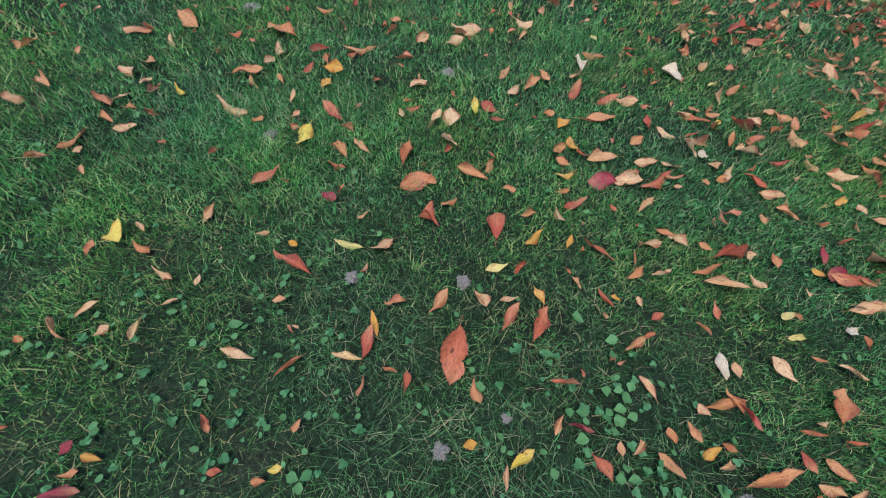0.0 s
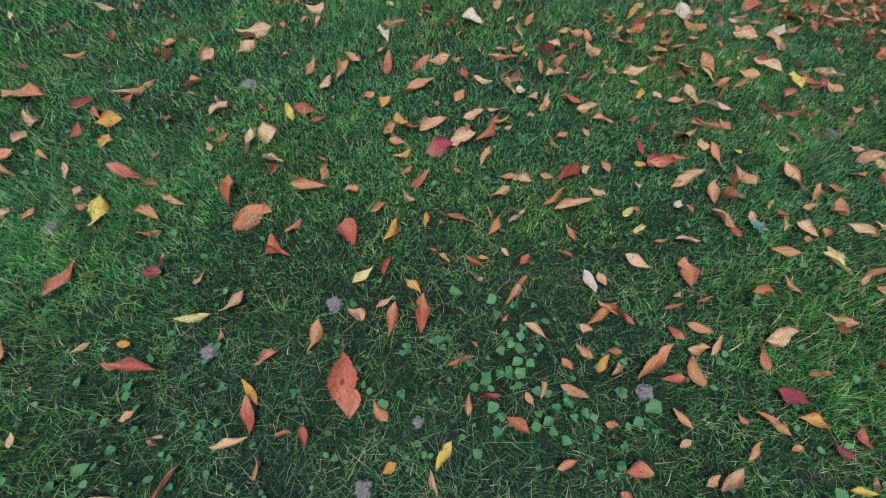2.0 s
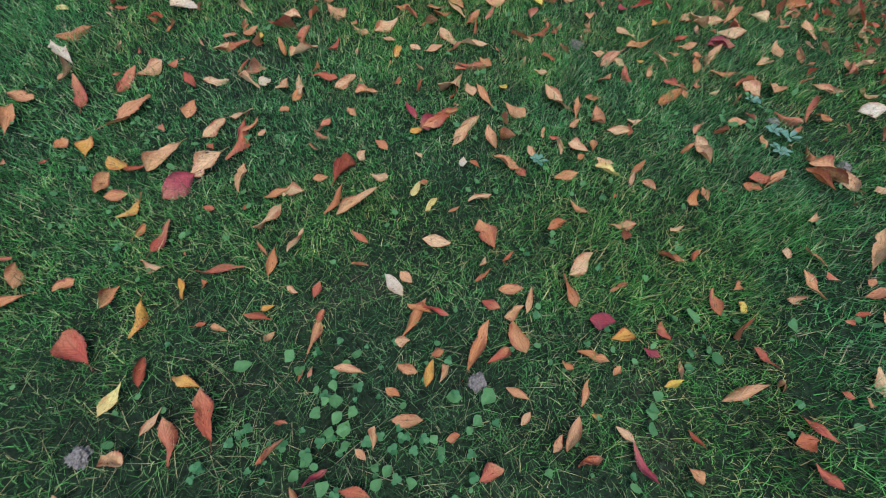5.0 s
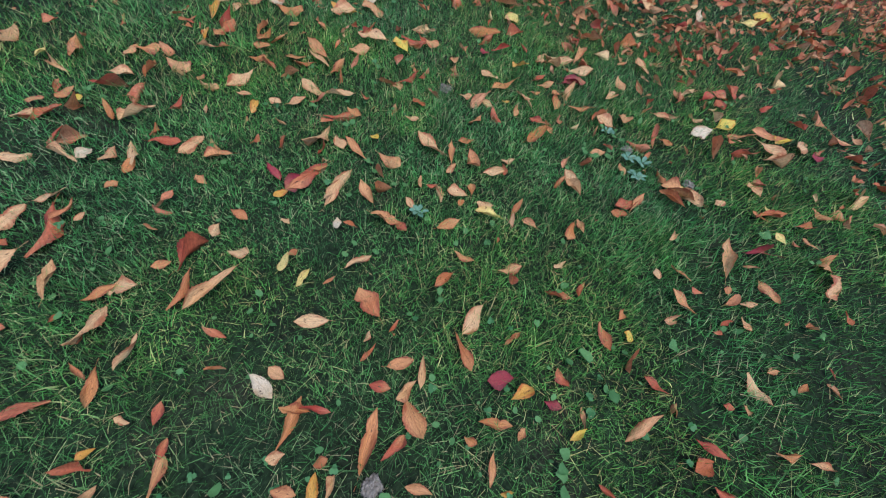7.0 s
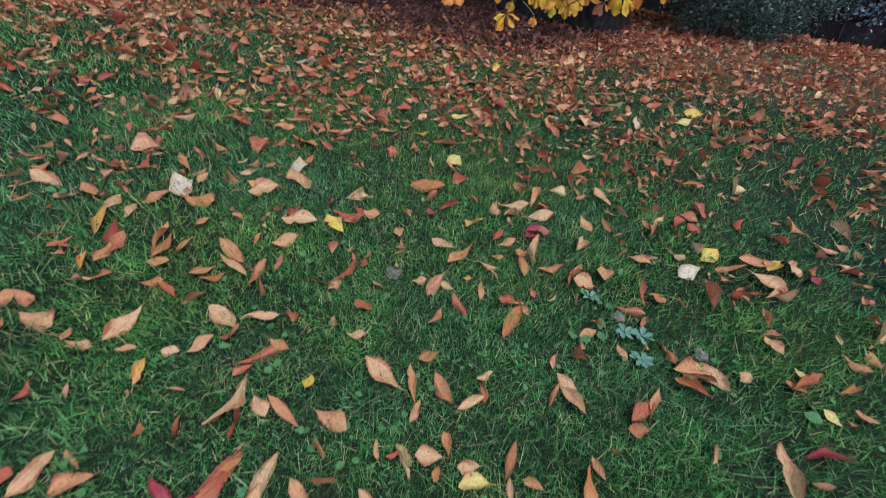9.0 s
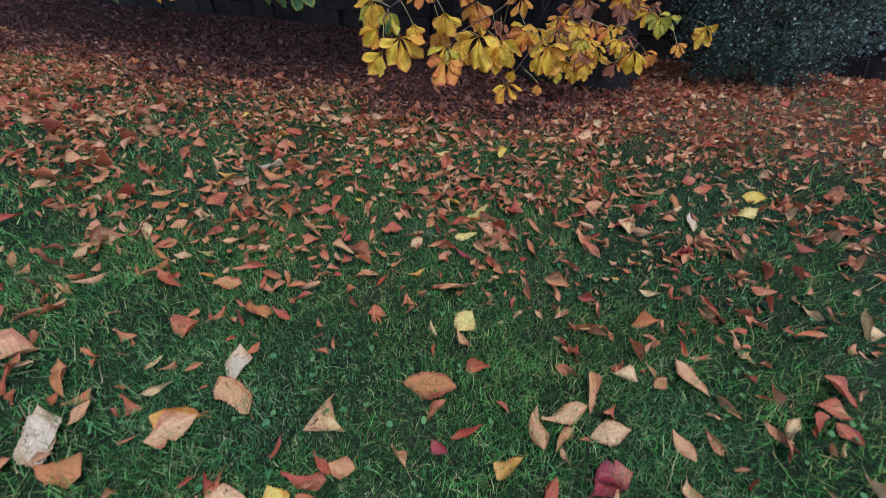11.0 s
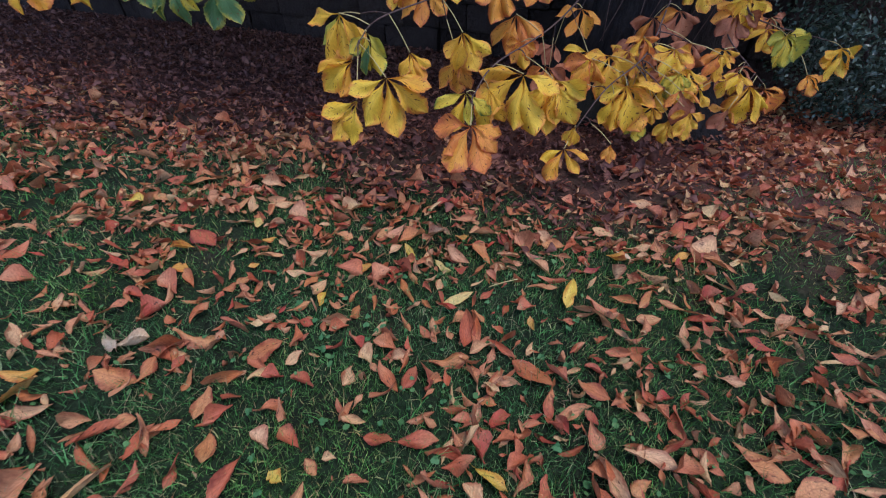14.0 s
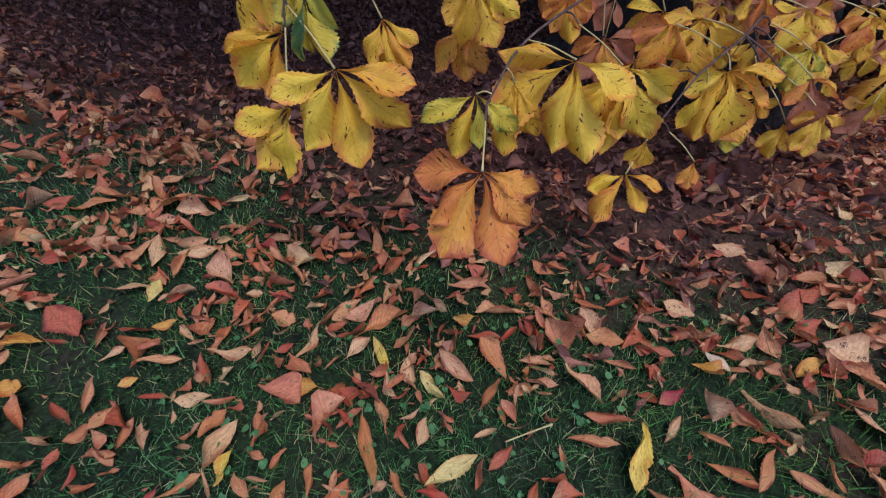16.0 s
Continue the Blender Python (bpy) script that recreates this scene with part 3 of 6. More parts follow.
HANGING = {
    "y": hanging_material("yellow_hanging_leaf", [(0.8, 0.52, 0.03), (0.86, 0.6, 0.06), (0.82, 0.48, 0.04)], (0.72, 0.27, 0.05)),
    "a": hanging_material("amber_hanging_leaf", [(0.78, 0.42, 0.03), (0.82, 0.52, 0.05), (0.76, 0.36, 0.04)], (0.62, 0.2, 0.05)),
    "o": hanging_material("orange_hanging_leaf", [(0.74, 0.28, 0.04), (0.76, 0.36, 0.05), (0.68, 0.22, 0.05)], (0.5, 0.13, 0.05)),
    "g": hanging_material("green_hanging_leaf", [(0.06, 0.15, 0.06), (0.1, 0.2, 0.07)], (0.4, 0.36, 0.05), rough=0.4),
    "h": hanging_material("turning_hanging_leaf", [(0.3, 0.36, 0.06), (0.66, 0.52, 0.05), (0.74, 0.54, 0.06)], (0.2, 0.28, 0.06)),
    "t": hanging_material("dried_hanging_leaf", [(0.36, 0.12, 0.06), (0.5, 0.21, 0.1)], (0.24, 0.07, 0.04)),
}
HANG_TONE = {"y": "bright yellow", "a": "amber", "o": "orange-brown", "g": "still green", "h": "yellow-green", "t": "dried pinkish brown"}
hang_dice = random.Random(23)


def compound_leaf(x, y, z, size, lean, count, tone, droop=58, face=198, spread=48):
    """A fan of leaflets hung from its hub. lean: degrees by which its middle leaflet swings from straight down; droop: how steeply it hangs."""
    d = hang_dice
    hub = Vector((x, y, z))
    f, t = radians(face + d.uniform(-12, 12)), radians(min(80, droop + 10) + d.uniform(-6, 6))
    down = Vector((math.cos(f) * math.cos(t), math.sin(f) * math.cos(t), -math.sin(t)))
    up = Vector((math.cos(f) * math.sin(t), math.sin(f) * math.sin(t), math.cos(t)))
    near = min(branch_points, key=lambda p: (p - hub).length + 0.4 * max(0, hub.z - p.z))
    way = near - hub
    if way.length > 0.2:
        near = hub + way.normalized() * 0.2
        branch("twig", [hub + way, (hub + way + near) / 2 + Vector((0, 0, 0.01)), near], 0.004, 0.0026, False)
    mid = (hub + near) / 2 + Vector((0, 0, 0.008))
    stalk = grown(part("compound_leaf", tube(smooth_line([near, mid, hub], 4), [0.0026] * 8 + [0.004], 5), STALK, None, f"{HANG_TONE[tone]} fan-shaped leaf on a pale stalk"))
    count += count == 5 and d.random() < 0.5
    spread *= 0.9 if count > 5 else 1.08
    for i in range(count):
        k = i - (count - 1) / 2
        ang = radians(lean + k * spread * 0.82 + d.uniform(-9, 9))
        way = Matrix.Rotation(ang, 3, up) @ down
        nrm = (up + Vector((0, 0, 0.25)) - way * 0.1 * d.random()).normalized()
        side = nrm.cross(way).normalized()
        nrm = way.cross(side)
        long = size * (1.12 - 0.15 * abs(k)) * d.uniform(0.85, 1.12)
        wide = long * d.uniform(0.33, 0.45)
        lt = tone if d.random() < 0.8 else {"y": "a", "a": "y", "o": "a", "g": "h", "h": "y", "t": "o"}[tone]
        ob = new("leaflet", leaflet_mesh(d.randrange(6), lt))
        ob.parent = stalk
        m = Matrix((way, side, nrm)).transposed().to_4x4()
        m.translation = hub + way * 0.004
        ob.matrix_parent_inverse = Matrix.Identity(4)
        ob.matrix_basis = m @ Matrix.Diagonal((long, wide, long * 0.55, 1))
    return stalk


def crown():
    """The leafy roof over the bed, in clumps with gaps, higher than the eye: unseen, added to shade the bed."""
    r = np.random.default_rng(31)
    hubs = []
    while len(hubs) < 520:
        p = r.uniform(-1, 1, 3)
        q = np.linalg.norm(p)
        if 0.45 < q < 1:
            # centred well off the trunk, over the ground to be shaded
            w = np.array([9.9, 5.2, 4.6]) + p * np.array([3.5, 8.0, 3.0])
            if w[2] > 1.75 + 0.5 * abs(p[0]):
                hubs.append(w)
    c = np.repeat(np.array(hubs), 38, 0)
    n = len(c)
    c = c + r.normal(0, 0.36, c.shape)
    c[:, 2] = np.maximum(c[:, 2], 1.6)
    v, f, uv = leaf_grid(3, 3, 0.4, -0.5, 0.2, 0.03, 3)
    s = r.uniform(0.22, 0.36, (n, 1, 1))
    p = np.repeat((v * np.array([1, 0.5, 0.4]))[None], n, 0) * s
    for ax in (0, 1, 2):
        ang = r.uniform(-0.7, 0.7, n) if ax < 2 else r.uniform(0, 6.283, n)
        co, si = np.cos(ang)[:, None], np.sin(ang)[:, None]
        a, b = (ax + 1) % 3, (ax + 2) % 3
        pa, pb = p[..., a] * co - p[..., b] * si, p[..., a] * si + p[..., b] * co
        p[..., a], p[..., b] = pa, pb
    p += c[:, None, :]
    ob = soup("crown", p.reshape(-1, 3), (np.arange(n)[:, None, None] * len(v) + f[None]).reshape(-1, 4), HANGING["h"], np.tile(uv, (n, 1)))
    return tagged(grown(ob), "unseen yellow-green autumn crown, added overhead to shade the bed", kind="stuff")


trunk()
for pts in (((8.9, 0.9, 3.0), (8.6, 2.6, 4.0), (8.8, 4.6, 4.6), (9.0, 7.0, 4.8)), ((9.0, 0.9, 3.0), (9.6, 0.4, 4.6), (10.0, 0.2, 6.6)), ((8.9, 1.0, 3.0), (8.0, 1.8, 4.4), (7.4, 2.6, 5.6)),
            ((9.0, 1.0, 2.6), (10.2, 2.4, 3.8), (11.0, 4.6, 4.4))):
    branch("limb", pts, 0.24, 0.05, False)
branch("bough", [(8.3, 1.5, 1.7), (7.5, 1.8, 1.28), (6.7, 2.15, 1.05), (6.2, 2.35, 0.95), (6.05, 2.4, 0.86)], 0.007, 0.003)
branch("bough", [(8.2, 1.2, 1.45), (7.5, 1.45, 1.05), (6.9, 1.6, 0.88), (6.4, 1.8, 0.76), (6.12, 1.84, 0.66)], 0.008, 0.003)
branch("bough", [(8.2, 0.8, 1.3), (7.7, 0.9, 0.95), (7.2, 1.0, 0.75), (6.85, 1.2, 0.6), (6.62, 1.32, 0.42)], 0.008, 0.003)
branch("bough", [(8.3, 0.35, 1.25), (7.95, 0.35, 0.98), (8.1, 0.1, 0.88), (8.4, -0.2, 0.82), (8.6, -0.5, 0.76)], 0.008, 0.003)
branch("bough", [(8.2, 0.6, 1.1), (7.9, 0.4, 0.8), (7.75, 0.25, 0.66), (7.72, 0.12, 0.56)], 0.007, 0.003)
branch("bough", [(8.6, 2.6, 3.9), (7.6, 3.0, 2.2), (6.7, 3.2, 1.4), (6.1, 3.35, 1.14)], 0.03, 0.004)
branch("bough", [(8.8, 4.6, 4.5), (7.7, 4.8, 2.6), (6.8, 4.9, 1.5), (6.3, 5.05, 1.1), (6.1, 5.35, 1.0)], 0.03, 0.004)
for i in range(9):
    u = i / 8
    branch("hanging_shoot", [(8.12 + 0.1 * math.sin(i * 2.2), 0.55 + 1.0 * u, 1.7), (7.95 + 0.12 * math.cos(i * 1.7), 0.5 + 1.05 * u, 1.15), (7.98 + 0.1 * math.sin(i), 0.62 + 0.95 * u + 0.1 * math.sin(i * 3), 0.7)], 0.008, 0.003, i % 3 == 0)

compound_leaf(6.00, 2.24, 0.73, 0.26, 8, 5, "y", 58, spread=40)
compound_leaf(5.95, 2.38, 0.62, 0.23, -35, 3, "y", 58, spread=40)
compound_leaf(6.10, 2.47, 0.77, 0.22, -50, 3, "a", 55, spread=36)
compound_leaf(6.10, 2.38, 0.90, 0.14, 0, 3, "h", 62, spread=55)
compound_leaf(6.05, 2.34, 0.87, 0.14, 6, 2, "g", 68, spread=24)
compound_leaf(6.25, 2.22, 0.80, 0.15, 18, 4, "a", 60, spread=36)
compound_leaf(6.55, 2.03, 0.87, 0.22, 12, 4, "a", 64, spread=34)
compound_leaf(6.60, 2.07, 0.73, 0.20, -4, 3, "o", 66, spread=30)
compound_leaf(6.15, 1.88, 0.67, 0.18, -12, 4, "h", 62, spread=40)
compound_leaf(6.30, 1.80, 0.66, 0.19, 0, 3, "a", 66, spread=30)
compound_leaf(5.85, 1.77, 0.62, 0.21, 0, 5, "o", 36, spread=40)
compound_leaf(6.35, 1.64, 0.74, 0.30, -14, 5, "y", 60, spread=44)
compound_leaf(6.50, 1.50, 0.70, 0.29, 8, 6, "y", 64, spread=28)
compound_leaf(6.50, 1.36, 0.33, 0.19, 0, 4, "a", 36, spread=56)
compound_leaf(6.95, 1.08, 0.61, 0.30, 16, 6, "a", 56, spread=36)
compound_leaf(7.15, 1.21, 0.73, 0.23, -6, 5, "a", 52, spread=44)
compound_leaf(7.05, 1.32, 0.72, 0.19, -20, 4, "o", 56, spread=40)
compound_leaf(6.90, 1.14, 0.55, 0.16, 0, 2, "y", 66, spread=40)
compound_leaf(7.00, 0.94, 0.41, 0.14, 0, 3, "h", 70, spread=34)
compound_leaf(7.00, 0.68, 0.49, 0.16, 0, 5, "a", 56, spread=40)
compound_leaf(7.00, 0.77, 0.43, 0.14, -10, 3, "a", 60, spread=36)
compound_leaf(7.64, 0.21, 0.55, 0.27, 4, 4, "y", 62, spread=36)
compound_leaf(7.30, 0.83, 0.78, 0.16, 0, 5, "a", 46, spread=50)
compound_leaf(7.25, 1.04, 0.84, 0.16, 0, 5, "o", 50, spread=44)
compound_leaf(7.20, 0.77, 0.66, 0.15, -8, 4, "h", 56, spread=40)
compound_leaf(6.85, 1.58, 0.69, 0.16, 0, 4, "t", 56, spread=44)
compound_leaf(6.75, 1.73, 0.82, 0.14, -10, 5, "o", 56, spread=40)
compound_leaf(6.75, 1.09, 0.31, 0.12, 0, 3, "o", 60, spread=30)
compound_leaf(6.55, 1.33, 0.45, 0.11, -10, 3, "a", 66, spread=26)
compound_leaf(6.15, 2.55, 0.96, 0.23, -12, 4, "a", 60, spread=44)
compound_leaf(6.70, 2.32, 1.07, 0.23, 0, 5, "o", 56, spread=40)
compound_leaf(6.75, 1.87, 1.11, 0.20, 0, 5, "o", 50, spread=44)
compound_leaf(6.80, 1.79, 0.95, 0.23, 10, 4, "o", 56, spread=40)
compound_leaf(7.95, 0.04, 0.84, 0.22, 14, 5, "h", 50, spread=44)
compound_leaf(8.60, -0.61, 0.72, 0.26, 0, 6, "y", 58, spread=36)
compound_leaf(7.95, 0.41, 0.95, 0.22, 0, 5, "t", 50, spread=44)
compound_leaf(8.10, -0.27, 0.58, 0.16, 20, 4, "o", 40, spread=40)
compound_leaf(7.60, 0.61, 0.56, 0.20, 10, 4, "h", 60)
compound_leaf(7.25, 1.35, 0.72, 0.21, -10, 5, "a", 56)
compound_leaf(7.75, 1.05, 0.68, 0.21, -20, 5, "a", 40)
compound_leaf(7.45, 0.80, 0.62, 0.20, 30, 4, "y", 54)
compound_leaf(7.74, 0.08, 0.52, 0.18, 25, 4, "t", 50)
compound_leaf(7.67, 0.33, 0.66, 0.16, 10, 4, "t", 30)
compound_leaf(8.35, -0.10, 0.80, 0.22, 14, 4, "h", 46)
compound_leaf(8.10, 0.12, 0.86, 0.18, 0, 4, "a", 50)
compound_leaf(7.74, 0.80, 0.96, 0.20, -8, 4, "t", 54)
compound_leaf(7.33, 1.45, 0.96, 0.20, -10, 4, "o", 54)
compound_leaf(6.42, 2.72, 0.92, 0.21, 4, 4, "h", 66, spread=30)
compound_leaf(6.02, 5.42, 0.98, 0.22, -8, 4, "g", 62)
compound_leaf(6.22, 4.92, 1.00, 0.22, 8, 5, "y", 58)
compound_leaf(6.48, 4.82, 1.02, 0.22, 0, 4, "a", 58)
compound_leaf(6.30, 5.20, 1.04, 0.21, 12, 4, "y", 58)
compound_leaf(5.95, 3.36, 1.06, 0.21, -4, 5, "g", 64, spread=38)
compound_leaf(6.10, 3.22, 1.06, 0.22, 6, 4, "g", 66)
compound_leaf(5.96, 3.58, 1.12, 0.19, -10, 4, "g", 62)
compound_leaf(6.25, 3.35, 1.14, 0.20, 0, 4, "h", 62)
for x, y, z, tone in ((6.9, 2.2, 1.15, "a"), (7.0, 1.7, 1.16, "o"), (7.3, 1.9, 1.2, "a"), (7.9, 0.7, 1.12, "a"), (8.1, 0.3, 0.97, "a"), (8.0, 0.42, 1.02, "a"), (8.22, 0.1, 0.92, "t"), (6.7, 2.5, 1.12, "a"), (8.0, 0.35, 1.05, "y"), (7.8, 0.95, 0.9, "t")):
    compound_leaf(x, y, z, 0.19, hang_dice.uniform(-20, 20), 5, tone)
for i in range(26):
    d = hang_dice
    compound_leaf(d.uniform(7.0, 8.0), d.uniform(0.3, 1.6), d.uniform(0.45, 0.8), d.uniform(0.12, 0.19), d.uniform(-25, 25), d.choice((3, 4, 4, 5)), d.choice("aaaotty"), d.uniform(35, 65))
crown()


# ---- evergreen shrub and ivy ----
def leafy_stuff(name, centres, spread, per, size, material, flat, seed, parent, wide=0.5):
    r = np.random.default_rng(seed)
    c = np.repeat(np.array(centres), per, 0)
    n = len(c)
    c = c + r.normal(0, 1, c.shape) * np.array(spread)
    c[:, 2] = np.abs(c[:, 2] - 0.03) + 0.03
    v, f, uv = leaf_grid(3, 3, 0.5, -0.4, 0.1, 0.02, 5, 0.5)
    p = np.repeat((v * np.array([1, wide, 0.4]))[None], n, 0) * r.uniform(*size, (n, 1, 1))
    for ax in (0, 1, 2):
        ang = r.uniform(-flat, flat, n) if ax < 2 else r.uniform(0, 6.283, n)
        co, si = np.cos(ang)[:, None], np.sin(ang)[:, None]
        a, b = (ax + 1) % 3, (ax + 2) % 3
        pa, pb = p[..., a] * co - p[..., b] * si, p[..., a] * si + p[..., b] * co
        p[..., a], p[..., b] = pa, pb
    p += c[:, None, :]
    ob = soup(name, p.reshape(-1, 3), (np.arange(n)[:, None, None] * len(v) + f[None]).reshape(-1, 4), material, np.tile(uv, (n, 1)), parent)
    return tagged(ob, kind="stuff")


def shrub():
    bush = tagged(new("evergreen_shrub"), "dense dark evergreen shrub with small glossy leaves", "shrub")
    r = np.random.default_rng(17)
    hubs = []
    while len(hubs) < 420:
        p = r.uniform(-1, 1, 3)
        q = np.linalg.norm(p)
        if 0.45 < q < 1.0:
            s = p * np.array([0.8, 1.3, 1.05])
            w = (9.5 + s[0] - 0.3 * s[1], -1.6 + s[1] + 0.1 * s[0], 0.95 + s[2])
            if w[2] > 0.05:
                hubs.append(w)
    leafy_stuff("foliage", hubs, (0.1, 0.1, 0.09), 52, (0.035, 0.065), SHRUB, 1.1, 18, bush)
    for i in range(7):
        a = i * 0.9
        part("stem", tube(smooth_line([(9.5 + 0.08 * math.cos(a), -1.6 + 0.1 * math.sin(a), -0.05), (9.5 + 0.25 * math.cos(a), -1.6 + 0.4 * math.sin(a), 0.6), (9.5 + 0.45 * math.cos(a), -1.6 + 0.8 * math.sin(a), 1.3)], 4), [0.012] * 8 + [0.006], 6), TWIG, bush)
    return bush


def ivy():
    plant = tagged(new("ivy"), "pale-leaved ivy climbing the grey stone wall", "climbing plant")
    r = np.random.default_rng(19)
    hubs = [(10.5, -3.6 + 0.6 * a, 0.3 + 1.3 * b) for a, b in ((r.normal(), r.random()) for _ in range(110))]
    leafy_stuff("foliage", hubs, (0.04, 0.08, 0.08), 14, (0.04, 0.075), IVY, 1.3, 20, plant, 0.8)
    for i in range(4):
        y = -3.1 - 0.35 * i
        part("stem", tube(smooth_line([(10.54, y, -0.02), (10.53, y + 0.1, 0.5), (10.53, y - 0.08, 1.1), (10.53, y - 0.2, 1.7)], 4), [0.012] * 12 + [0.006], 5), TWIG, plant)


shrub()
ivy()
stone_wall()

# ---- the fallen leaves that stand out ----
fallen_leaf(3.401, 1.044, -84, 0.210, 0.103, "o")
fallen_leaf(4.643, 1.163, -23, 0.210, 0.079, "c")
fallen_leaf(3.755, 1.007, -9, 0.147, 0.091, "c")
fallen_leaf(2.250, 0.761, -110, 0.191, 0.066, "t")
fallen_leaf(5.739, 2.014, -41, 0.182, 0.065, "o")
fallen_leaf(5.14, 1.29, -114, 0.17, 0.084, "o")
fallen_leaf(0.183, 0.519, -93, 0.210, 0.076, "r")
fallen_leaf(5.09, 1.59, -69, 0.15, 0.059, "o")
fallen_leaf(3.245, 1.795, 29, 0.174, 0.108, "p")
fallen_leaf(2.953, 0.702, -21, 0.178, 0.059, "o")
fallen_leaf(-0.058, 1.312, 37, 0.156, 0.084, "o")
fallen_leaf(5.755, 1.638, -131, 0.154, 0.069, "o")
fallen_leaf(1.442, 0.509, -106, 0.118, 0.063, "o")
fallen_leaf(4.454, 1.413, 9, 0.155, 0.048, "o")
fallen_leaf(2.816, 1.483, -61, 0.173, 0.091, "t")
fallen_leaf(2.984, 0.804, -100, 0.115, 0.071, "t")
fallen_leaf(0.308, 1.100, -87, 0.131, 0.071, "r")
fallen_leaf(3.135, 1.711, -113, 0.210, 0.080, "t")
fallen_leaf(4.292, 1.591, -57, 0.130, 0.078, "r")
fallen_leaf(2.788, 2.175, -119, 0.210, 0.100, "p")
fallen_leaf(5.400, 1.654, -41, 0.154, 0.042, "c")
fallen_leaf(4.38, 1.17, -50, 0.14, 0.056, "c")
fallen_leaf(1.979, 1.168, 9, 0.210, 0.063, "t")
fallen_leaf(3.450, 0.552, -52, 0.204, 0.060, "t")
fallen_leaf(5.363, 1.876, -142, 0.200, 0.040, "o")
fallen_leaf(3.291, 0.388, -58, 0.136, 0.084, "m")
fallen_leaf(2.828, 2.210, -116, 0.210, 0.090, "p")
fallen_leaf(2.872, 1.331, -116, 0.151, 0.066, "y")
fallen_leaf(0.804, 1.453, 5, 0.136, 0.084, "m")
fallen_leaf(2.668, 0.389, -9, 0.202, 0.052, "o")
fallen_leaf(4.653, 1.372, -130, 0.143, 0.048, "t")
fallen_leaf(1.808, 0.920, 10, 0.210, 0.046, "t")
fallen_leaf(-0.139, 0.934, 41, 0.101, 0.062, "t")
fallen_leaf(-0.626, 1.523, 86, 0.163, 0.066, "y")
fallen_leaf(3.368, 0.631, 13, 0.176, 0.057, "t")
fallen_leaf(1.764, 1.036, -3, 0.210, 0.052, "r")
fallen_leaf(0.079, 2.854, 6, 0.210, 0.130, "t")
fallen_leaf(2.995, 1.829, -62, 0.157, 0.097, "a")
fallen_leaf(-1.060, 2.473, -18, 0.210, 0.110, "o")
fallen_leaf(2.954, 1.797, -30, 0.155, 0.096, "t")
fallen_leaf(5.603, 1.195, -4, 0.192, 0.052, "y")
fallen_leaf(1.081, 1.517, 37, 0.208, 0.066, "r")
fallen_leaf(3.512, 1.905, -116, 0.182, 0.076, "o")
fallen_leaf(2.047, 0.837, -98, 0.128, 0.058, "t")
fallen_leaf(0.869, 1.981, 14, 0.210, 0.081, "t")
fallen_leaf(5.966, 3.181, -22, 0.171, 0.103, "o")
fallen_leaf(4.78, 1.59, -62, 0.13, 0.046, "r")
fallen_leaf(5.932, 1.661, -64, 0.180, 0.041, "t")
fallen_leaf(2.745, 2.014, -82, 0.179, 0.092, "o")
fallen_leaf(3.201, 0.706, -37, 0.110, 0.068, "a")
fallen_leaf(5.601, 1.789, -120, 0.115, 0.037, "c")
fallen_leaf(1.220, 0.941, 1, 0.200, 0.040, "t")
fallen_leaf(-0.449, 0.797, -24, 0.187, 0.037, "r")
fallen_leaf(0.729, 1.030, -34, 0.138, 0.047, "r")
fallen_leaf(6.39, 0.63, -24, 0.21, 0.085, "r")
fallen_leaf(0.058, 1.806, -84, 0.156, 0.083, "t")
fallen_leaf(-0.698, 1.229, 67, 0.168, 0.050, "r")
fallen_leaf(2.942, 0.564, -93, 0.111, 0.069, "t")
fallen_leaf(5.36, 2.99, -101, 0.19, 0.085, "r")
fallen_leaf(4.86, 2.53, -78, 0.18, 0.074, "o")
fallen_leaf(3.761, 0.081, -140, 0.157, 0.089, "t")
fallen_leaf(3.139, 0.372, 6, 0.210, 0.045, "t")
fallen_leaf(-1.027, 1.671, -26, 0.210, 0.061, "t")
fallen_leaf(4.89, 2.25, -34, 0.13, 0.081, "o")
fallen_leaf(0.464, 0.677, 71, 0.144, 0.046, "r")
fallen_leaf(5.74, 2.16, -22, 0.12, 0.060, "o")
fallen_leaf(2.692, 3.487, 41, 0.210, 0.130, "t")
fallen_leaf(-1.133, 0.859, -59, 0.127, 0.073, "y")
fallen_leaf(4.739, 1.349, -102, 0.106, 0.044, "y")
fallen_leaf(3.243, 0.408, -49, 0.111, 0.069, "m")
fallen_leaf(5.30, -0.50, -54, 0.22, 0.085, "c")
fallen_leaf(1.774, 0.670, -72, 0.113, 0.046, "o")
fallen_leaf(-0.132, 1.494, 89, 0.165, 0.054, "o")
fallen_leaf(3.429, 0.390, -70, 0.136, 0.072, "t")
fallen_leaf(2.708, -0.336, -81, 0.203, 0.068, "o")
fallen_leaf(0.834, 1.632, 15, 0.166, 0.066, "t")
fallen_leaf(-0.549, 2.395, 36, 0.210, 0.078, "o")
fallen_leaf(1.078, 0.589, -98, 0.099, 0.040, "p")
fallen_leaf(-1.637, 2.466, -36, 0.210, 0.097, "t")
fallen_leaf(1.419, 2.543, -59, 0.161, 0.100, "p")
fallen_leaf(1.705, 1.044, 4, 0.110, 0.061, "m")
fallen_leaf(4.228, 2.783, 1, 0.180, 0.088, "r")
fallen_leaf(4.515, 1.265, -49, 0.132, 0.040, "r")
fallen_leaf(2.043, 0.353, -62, 0.121, 0.043, "c")
fallen_leaf(5.832, 3.494, -61, 0.210, 0.080, "o")
fallen_leaf(3.381, -0.728, -127, 0.198, 0.089, "t")
fallen_leaf(2.519, 1.627, -113, 0.210, 0.052, "t")
